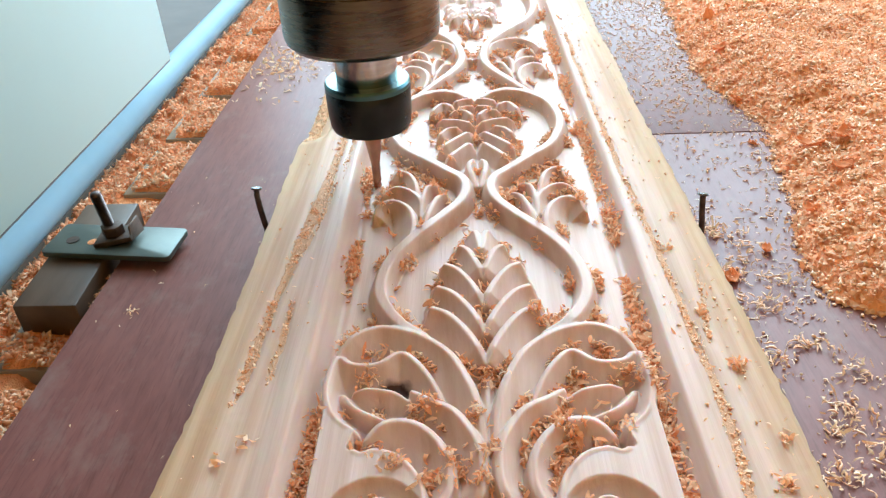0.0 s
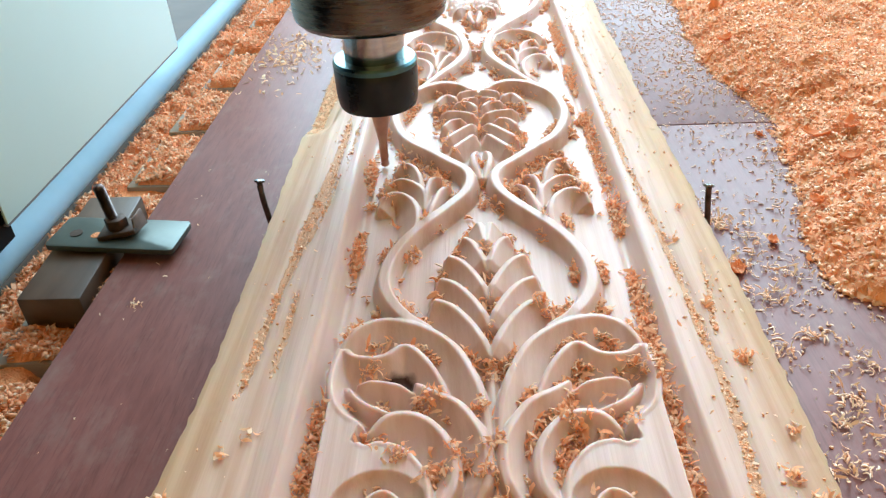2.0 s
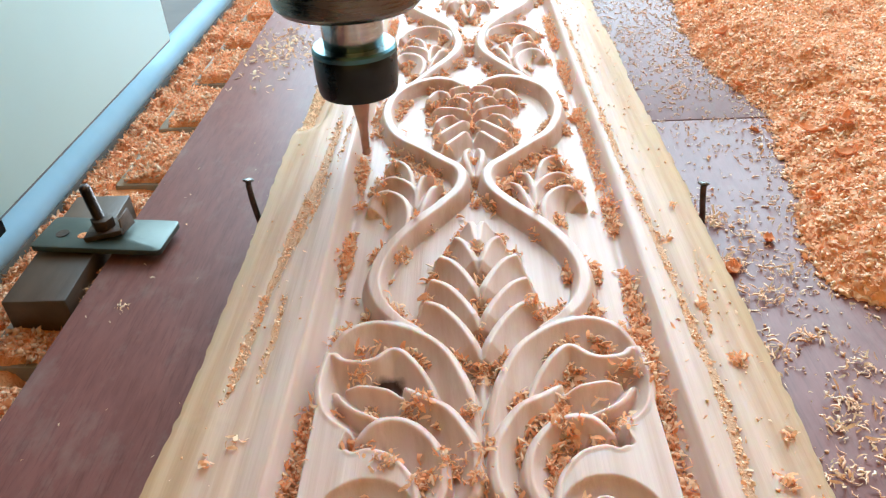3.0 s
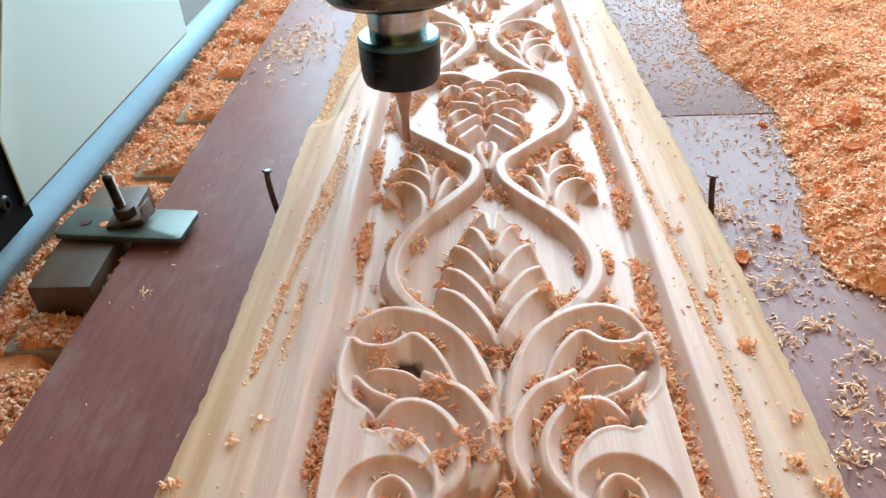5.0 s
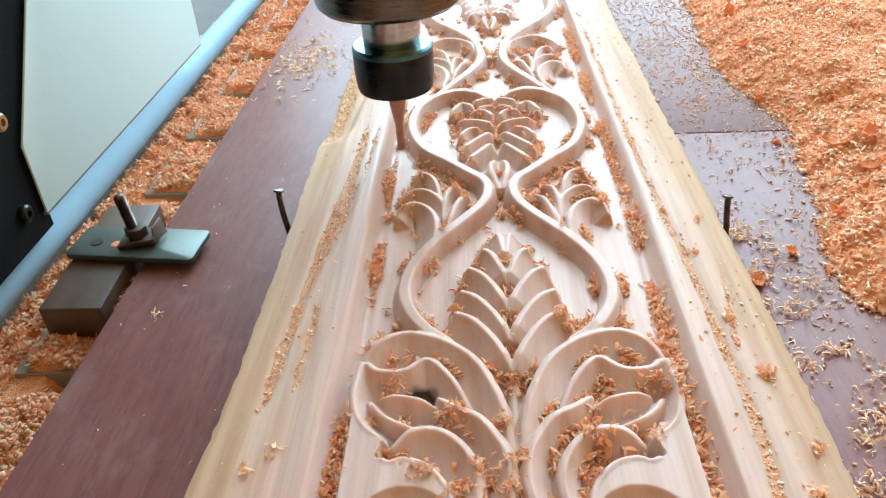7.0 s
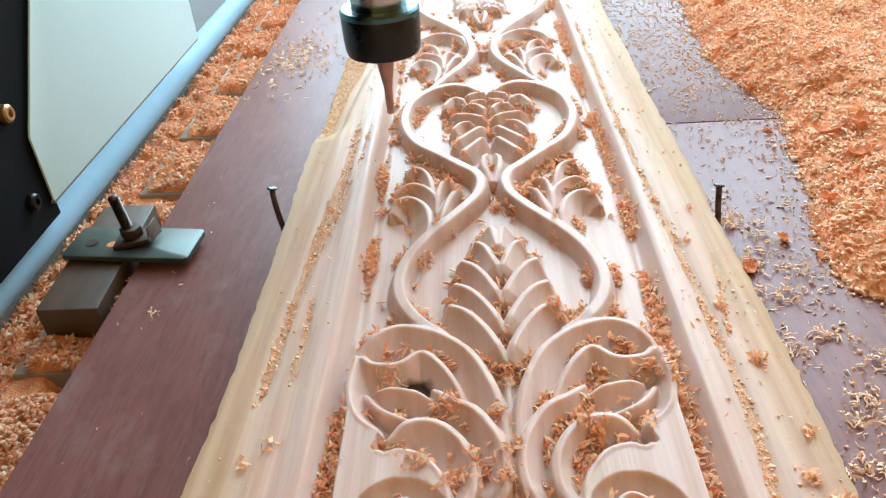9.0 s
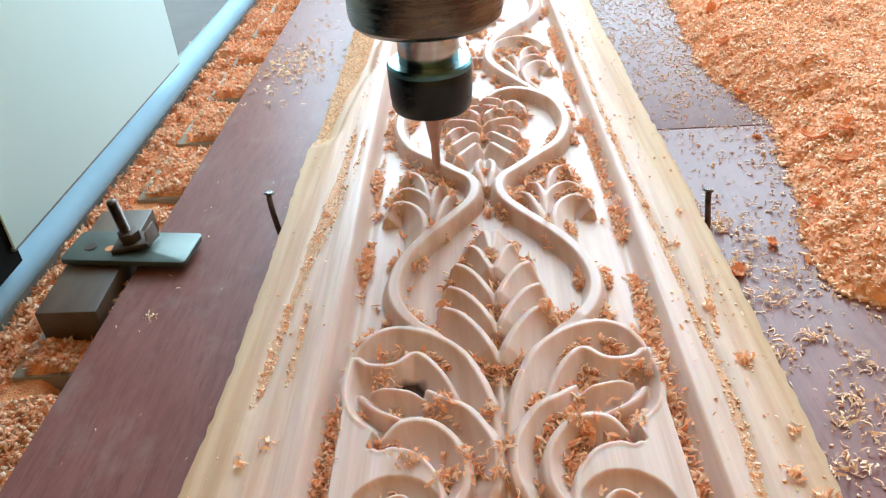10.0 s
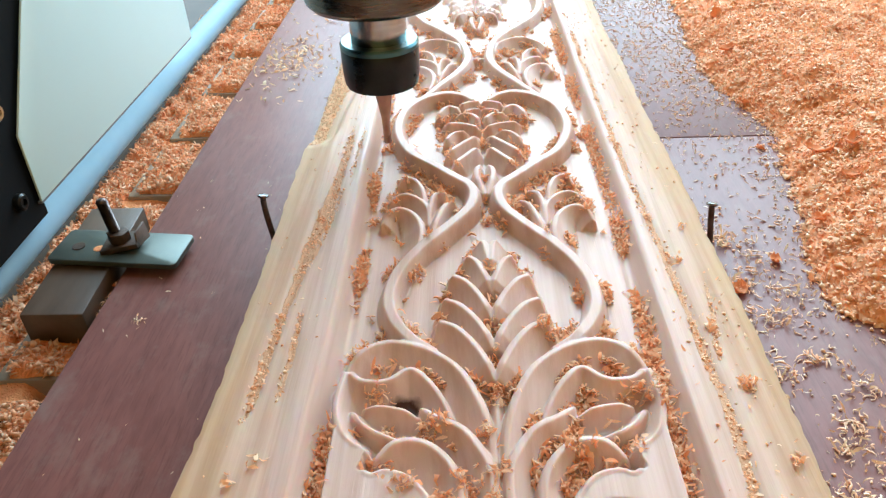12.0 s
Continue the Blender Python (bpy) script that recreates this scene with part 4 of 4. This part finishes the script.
def build_board_shavings(X, Y, Z, piece):
    rs = np.random.RandomState(71)
    # crumbs on the board beside the plank
    n = 42000
    x, y = rs.uniform(0.114, 0.215, n), rs.uniform(0.10, 1.3, n)
    clump = vnoise(x / 0.012, y / 0.012, 72) * 0.6 + vnoise(x / 0.03, y / 0.05, 73) * 0.4
    keep = (x < heap_edge(y) + 0.004) & (rs.rand(n) < 0.04 + 0.08 * sstep(0.36, 0.6, y) + 0.12 * sstep(0.55, 0.7, y) + 0.22 * sstep(0.52, 0.78, clump) + 0.18 * sstep(0.03, 0.0, heap_edge(y) - x) * (y > 0.28))
    P = np.stack([x, y, np.full(n, -0.0249)], -1)[keep]
    chips("crumbs", P[::3], 0.0029, PALE, "pale slivers scattered on the brown board", 74, 0.6, 0.8, 1.2)
    fibres("crumbs", P[1::3], 0.0038, PALECRUMB, "thin pale fibres scattered on the brown board", 78, 0.075)
    pellets("crumbs", P[2::3], 0.0020, PALECRUMB, "pale crumbs scattered on the brown board", 68, 0.7)
    # small tufts where crumbs gathered
    tufts = [(0.128, 0.349, 60, 0.006), (0.128, 0.308, 46, 0.005), (0.134, 0.284, 70, 0.006), (0.144, 0.215, 60, 0.006), (0.137, 0.203, 40, 0.005), (0.146, 0.254, 30, 0.004), (0.127, 0.244, 30, 0.004),
             (0.150, 0.300, 40, 0.006), (0.140, 0.325, 40, 0.006), (0.152, 0.190, 40, 0.005), (0.160, 0.235, 30, 0.005), (0.143, 0.345, 40, 0.009), (0.130, 0.180, 40, 0.005)]
    P = np.vstack([np.column_stack([rs.normal(a, s, k), rs.normal(b, s * 0.8, k), -0.0249 + np.abs(rs.normal(0, 0.0012, k))]) for a, b, k, s in tufts])
    P = P[P[:, 0] > 0.1145]
    fibres("crumb_tufts", P[::2], 0.0046, PALECRUMB, "small tufts of pale fibres on the brown board", 79, 0.09)
    chips("crumb_tufts", P[1::2], 0.0038, PALE, "small tufts of pale shavings on the brown board", 75, 0.9, 0.7, 1.3)
    # the far left corner of the board
    n = 300
    P = np.column_stack([rs.normal(-0.168, 0.020, n), rs.normal(0.655, 0.028, n), np.full(n, -0.0249)])
    P = np.vstack([P, np.column_stack([rs.uniform(-0.2, -0.115, 260), rs.uniform(0.55, 1.3, 260), np.full(260, -0.0249)])])
    P = P[(P[:, 0] > -0.199) & (P[:, 0] < -0.115)]
    chips("crumbs", P, 0.0048, PALE, "pale orange crumbs on the far end of the brown board", 76, 0.4)
    P = np.column_stack([rs.normal(-0.1785, 0.0025, 22), rs.normal(0.2880, 0.0022, 22), np.full(22, -0.0249)])
    P = np.vstack([P, np.column_stack([rs.uniform(-0.198, -0.117, 26), rs.uniform(0.16, 0.5, 26), np.full(26, -0.0249)])])
    chips("crumbs", P, 0.0018, PALE, "few pale crumbs on the brown board", 77, 0.3)


def build_carving_shavings(X, Y, Z, piece):
    rs = np.random.RandomState(81)
    zc, pc = Z.ravel(), piece.ravel()
    x, y = X.ravel(), Y.ravel()
    gx, gy = np.gradient(Z, axis=1), np.gradient(Z, axis=0)
    steep = np.hypot(gx, gy)
    near = steep.copy()
    for s in (2, 4):
        for ax in (0, 1):
            near = np.maximum(near, np.maximum(np.roll(near, s, ax), np.roll(near, -s, ax)))
    near = near.ravel()
    w = np.where((np.abs(x) < 66) & (y < 720) & (zc < FLOOR_MM + 4.2) & (near > 0.35), 1.0, 0.0)
    clump = 0.6 * vnoise(x / 7, y / 7, 82) + 0.4 * vnoise(x / 19, y / 19, 83)
    w = w * sstep(0.46, 0.66, clump) * np.where((np.abs(x) < 40) & (y > 262) & (y < 345) & (pc == 0), 0.12, np.where(y > 330, 0.55, 1.0))
    dens = np.gradient(Y, axis=0).ravel() * np.gradient(X, axis=1).ravel()
    w = w * dens
    k = rs.choice(len(x), 11500, True, w / w.sum())
    P = np.stack([x[k], y[k], zc[k] + np.abs(rs.normal(0, 0.7, len(k)))], -1) / 1000
    P[:, :2] += rs.normal(0, 0.0003, (len(k), 2))
    pellets("carving_shavings", P[::3], 0.0022, CRUMB, "orange crumbs caught in the hollows of the carving", 94, 0.4)
    P = np.vstack([P[1::3], P[2::3]])
    chips("carving_shavings", P[::2], 0.0044, SHAVING, "orange shavings caught in the hollows of the carving", 84, 0.7, 0.9, 1.5)
    fibres("carving_shavings", P[1::2], 0.0042, CRUMB, "stringy orange shavings caught in the hollows of the carving", 96, 0.12)
    # loose tufts on the scrollwork
    tufts = [(-36, 258), (-23, 199), (-48, 214), (-20, 164), (-3, 162), (48, 188), (25, 171), (56, 215), (61, 239), (-60, 241), (29, 185), (-5, 192), (0, 214), (-11, 173), (24, 253), (-35, 170)]
    tips = [(19, 362), (25, 372), (47, 385), (52, 365), (54, 349), (31, 326), (29, 464), (22, 418), (18, 403), (28, 472), (9, 474), (47, 598), (52, 579)]
    xy = np.vstack([np.column_stack([rs.normal(a, 2.6, 34), rs.normal(b, 2.2, 34)]) for a, b in tufts]
                   + [np.column_stack([rs.normal(sd * a, 1.4, 10), rs.normal(b, 1.2, 10)]) for a, b in tips for sd in (-1, 1)]
                   + [np.column_stack([rs.normal(a, 1.4, k), rs.normal(b, 2.4, k)]) for a, b, k in ((0, 349, 30), (0, 392, 14), (0, 437, 14), (0, 455, 14), (0, 578, 26), (66, 452, 40), (0, 296, 14), (0, 275, 14), (0, 254, 18), (0, 236, 22), (0, 150, 30), (0, 176, 26))])
    hz = relief(xy[:, 0], xy[:, 1])[0]
    P = np.column_stack([xy, hz + np.abs(rs.normal(0, 1.0, len(xy)))]) / 1000
    chips("carving_tufts", P, 0.0033, SHAVING, "fluffy orange shavings caught on the scrollwork", 97, 0.9, 1.0, 1.2)
    fibres("carving_tufts", P[::2], 0.0045, CRUMB, "curly orange fibres caught on the scrollwork", 98, 0.05)
    # both grooves beside the pattern
    n = 13000
    yy = 110 + 620 * rs.uniform(0, 1, n) ** 1.15
    sd = np.where(rs.rand(n) < 0.5, -1, 1)
    amount = np.where(sd > 0, vnoise(yy / 30, yy * 0 + 6, 85), vnoise(yy / 30, yy * 0 + 2, 86) * 0.95)
    amount = amount + 0.30 * (1 - sstep(180, 260, yy)) - 0.22 * sstep(235, 275, yy) * (sd < 0)
    xx = sd * (groove_line(sd, yy) + 0.3 + rs.normal(0, 1.5, n))
    keep = (rs.rand(n) < sstep(0.30, 0.75, amount))
    hz, _, _ = relief(xx, yy)
    P = np.stack([xx, yy, hz + np.abs(rs.normal(0, 1.0, n))], -1)[keep] / 1000
    fibres("groove_shavings", P[::3], 0.0038, CRUMB, "orange fibres lying along the groove beside the carving", 93, 0.11)
    P = np.vstack([P[1::3], P[2::3]])
    chips("groove_shavings", P, 0.0038, SHAVING, "orange shavings lying along the groove beside the carving", 87, 0.7, 0.9, 1.5)
    # pale slivers in the furrows of the rough margins
    n = 90000
    yy = 100 + 600 * rs.uniform(0, 1, n) ** 1.2
    xx = np.where(rs.rand(n) < 0.5, -1, 1) * rs.uniform(76, 108, n)
    ok = np.clip(furrow_lines(xx, yy), 0, 1) * (0.12 + 0.6 * sstep(0.35, 0.75, vnoise(yy / 9, xx / 5, 88))) + np.where(xx > 0, 0.005, 0.002)
    keep = rs.rand(n) < ok
    hz, _, _ = relief(xx, yy)
    P = np.stack([xx, yy, hz], -1)[keep] / 1000
    pellets("margin_shavings", P[::2], 0.0015, HEAPCRUMB, "fine pale sawdust in the furrows of the rough margin", 95, 0.7)
    chips("margin_shavings", P[1::2], 0.0023, HEAPED, "fine pale sawdust in the furrows of the rough margin", 89, 0.4)

    # packed dust filling the furrows
    def furrow_dust(x, y):
        a = furrow_lines(x * 1000, y * 1000) * (0.35 + 0.85 * vnoise(x / 0.0022, y / 0.012, 91)) + 0.4 * (vnoise(x / 0.0011, y / 0.0016, 92) - 0.5)
        return (relief(x * 1000, y * 1000)[0] - 0.5 + 1.0 * sstep(0.12, 0.5, a)) / 1000
    surface("furrow_sawdust", np.arange(-0.103, -0.076, 0.0005), np.arange(0.19, 0.62, 0.0012), furrow_dust, PALEDUST, "packed sawdust in the furrows of the rough margin")
    surface("furrow_sawdust", np.arange(0.0785, 0.1035, 0.0005), np.arange(0.10, 0.62, 0.0012), furrow_dust, PALEDUST, "packed sawdust in the furrows of the rough margin")
    # loose bits lying on the right margin
    tufts = [(98, 216, 40), (94, 250, 18), (104, 178, 14), (90, 300, 14), (84, 340, 12), (100, 330, 8), (79, 430, 10), (96, 160, 26), (103, 150, 30), (-97, 170, 14), (-88, 180, 10), (-112, 152, 20)]
    xy = np.vstack([np.column_stack([rs.normal(a, 1.6, k), rs.normal(b, 1.6, k)]) for a, b, k in tufts])
    P = np.column_stack([xy, relief(xy[:, 0], xy[:, 1])[0] + np.abs(rs.normal(0, 0.6, len(xy)))]) / 1000
    chips("margin_tufts", P, 0.0032, HEAPED, "small tufts of orange shavings on the rough margin", 99, 0.7)
    # thick sawdust on the broken far corner
    n = 7000
    yy = rs.uniform(440, 760, n)
    xx = left_edge(yy) + 1 + rs.uniform(0, 14, n) * (0.5 + sstep(450, 640, yy))
    hz, _, _ = relief(xx, yy)
    keep = hz < -3.0
    chips("corner_sawdust", np.stack([xx, yy, hz], -1)[keep] / 1000, 0.0026, PALE, "thick yellow sawdust on the broken plank edge", 90, 0.25)


# ---- build ----
build_room()
build_bed()
build_base()
GX, GY, GZ, GP = build_plank()
GANTRY = build_gantry()
SPINDLE = build_spindle()
build_clamp()
build_nail([(0.1225, 0.345, -0.040), (0.1222, 0.345, -0.022), (0.1205, 0.345, -0.008), (0.1195, 0.345, 0.002)], "steel nail driven into the board beside the plank", (0.1195, 0.345, 0.0022))
build_nail([(-0.1185, 0.350, -0.040), (-0.1195, 0.350, -0.022), (-0.1212, 0.350, -0.006), (-0.1218, 0.350, 0.004), (-0.1216, 0.350, 0.0095)], "bent steel nail driven into the board beside the plank", (-0.1214, 0.350, 0.0098))
build_heap()
build_flakes()
build_bed_shavings()
build_board_shavings(GX, GY, GZ, GP)
build_carving_shavings(GX, GY, GZ, GP)


# ---- what moves: the gantry along the bed, the spindle across and up and down ----
TOOL = [
    (0, -0.0597, 0.3847, -0.0110),
    (0.1, -0.0649, 0.3854, -0.0090),
    (0.2, -0.0611, 0.3861, -0.0090),
    (0.3, -0.0579, 0.3868, -0.0090),
    (0.5, -0.0631, 0.3882, -0.0091),
    (0.6, -0.0580, 0.3889, -0.0090),
    (0.8, -0.0609, 0.3903, -0.0033),
    (1, -0.0585, 0.3918, -0.0040),
    (1.2, -0.0620, 0.3930, -0.0036),
    (1.3, -0.0586, 0.3935, -0.0058),
    (1.5, -0.0638, 0.3947, -0.0080),
    (1.7, -0.0588, 0.3962, -0.0090),
    (1.8, -0.0640, 0.3969, -0.0076),
    (2, -0.0585, 0.3983, -0.0083),
    (2.2, -0.0605, 0.3991, -0.0057),
    (2.3, -0.0560, 0.3995, -0.0030),
    (2.5, -0.0463, 0.4002, -0.0043),
    (2.7, -0.0381, 0.4019, -0.0055),
    (2.8, -0.0487, 0.4028, -0.0051),
    (2.9, -0.0644, 0.4036, -0.0082),
    (3, -0.0647, 0.4044, -0.0050),
    (3.1, -0.0555, 0.4047, -0.0044),
    (3.2, -0.0397, 0.4049, -0.0026),
    (4.8, -0.0507, 0.4087, -0.0030),
    (5, -0.0492, 0.4092, -0.0043),
    (5.2, -0.0588, 0.4101, -0.0058),
    (5.3, -0.0486, 0.4106, -0.0029),
    (5.5, -0.0535, 0.4115, -0.0041),
    (5.7, -0.0673, 0.4133, -0.0062),
    (5.8, -0.0526, 0.4142, -0.0050),
    (6, -0.0582, 0.4160, -0.0018),
    (6.2, -0.0574, 0.4167, -0.0038),
    (6.3, -0.0495, 0.4170, -0.0074),
    (6.5, -0.0624, 0.4177, -0.0043),
    (6.7, -0.0468, 0.4189, -0.0049),
    (6.8, -0.0527, 0.4196, -0.0051),
    (7, -0.0605, 0.4208, -0.0022),
    (8.8, -0.0630, 0.4345, -0.0010),
    (8.9, -0.0612, 0.4355, 0.0051),
    (9, -0.0623, 0.4365, 0.0120),
    (9.1, -0.0520, 0.4305, 0.0053),
    (9.2, -0.0341, 0.4055, 0.0037),
    (9.3, -0.0294, 0.3935, 0.0024),
    (9.5, -0.0276, 0.3850, 0.0011),
    (9.7, -0.0285, 0.3865, -0.0063),
    (9.8, -0.0319, 0.3872, -0.0008),
    (10, -0.0292, 0.3886, -0.0007),
    (10.2, -0.0342, 0.3917, -0.0068),
    (10.3, -0.0306, 0.3933, -0.0090),
    (10.5, -0.0360, 0.3965, -0.0055),
    (11, -0.0311, 0.3908, -0.0054),
    (11.5, -0.0443, 0.4099, -0.0055),
    (12, -0.0615, 0.4373, -0.0032),
]
BRIDGE = [
    (0.0, 0.6342),
    (0.5, 0.6377),
    (1.0, 0.6413),
    (1.5, 0.6442),
    (2.0, 0.6478),
    (2.5, 0.6497),
    (3.0, 0.6539),
    (5.0, 0.6587),
    (5.5, 0.661),
    (6.0, 0.6655),
    (6.5, 0.6672),
    (7.0, 0.6703),
    (8.8, 0.684),
    (9.0, 0.686),
    (9.1, 0.68),
    (9.2, 0.655),
    (9.3, 0.643),
    (9.5, 0.6345),
    (10.0, 0.6381),
    (10.5, 0.646),
    (11.0, 0.6403),
    (11.5, 0.6594),
    (12.0, 0.6868),
]


def motions():
    walk(GANTRY, [(t, pose(-0.268, y, 0)) for t, y in BRIDGE])
    walk(SPINDLE, [(t, pose(x, y, z)) for t, x, y, z in TOOL])


motions()
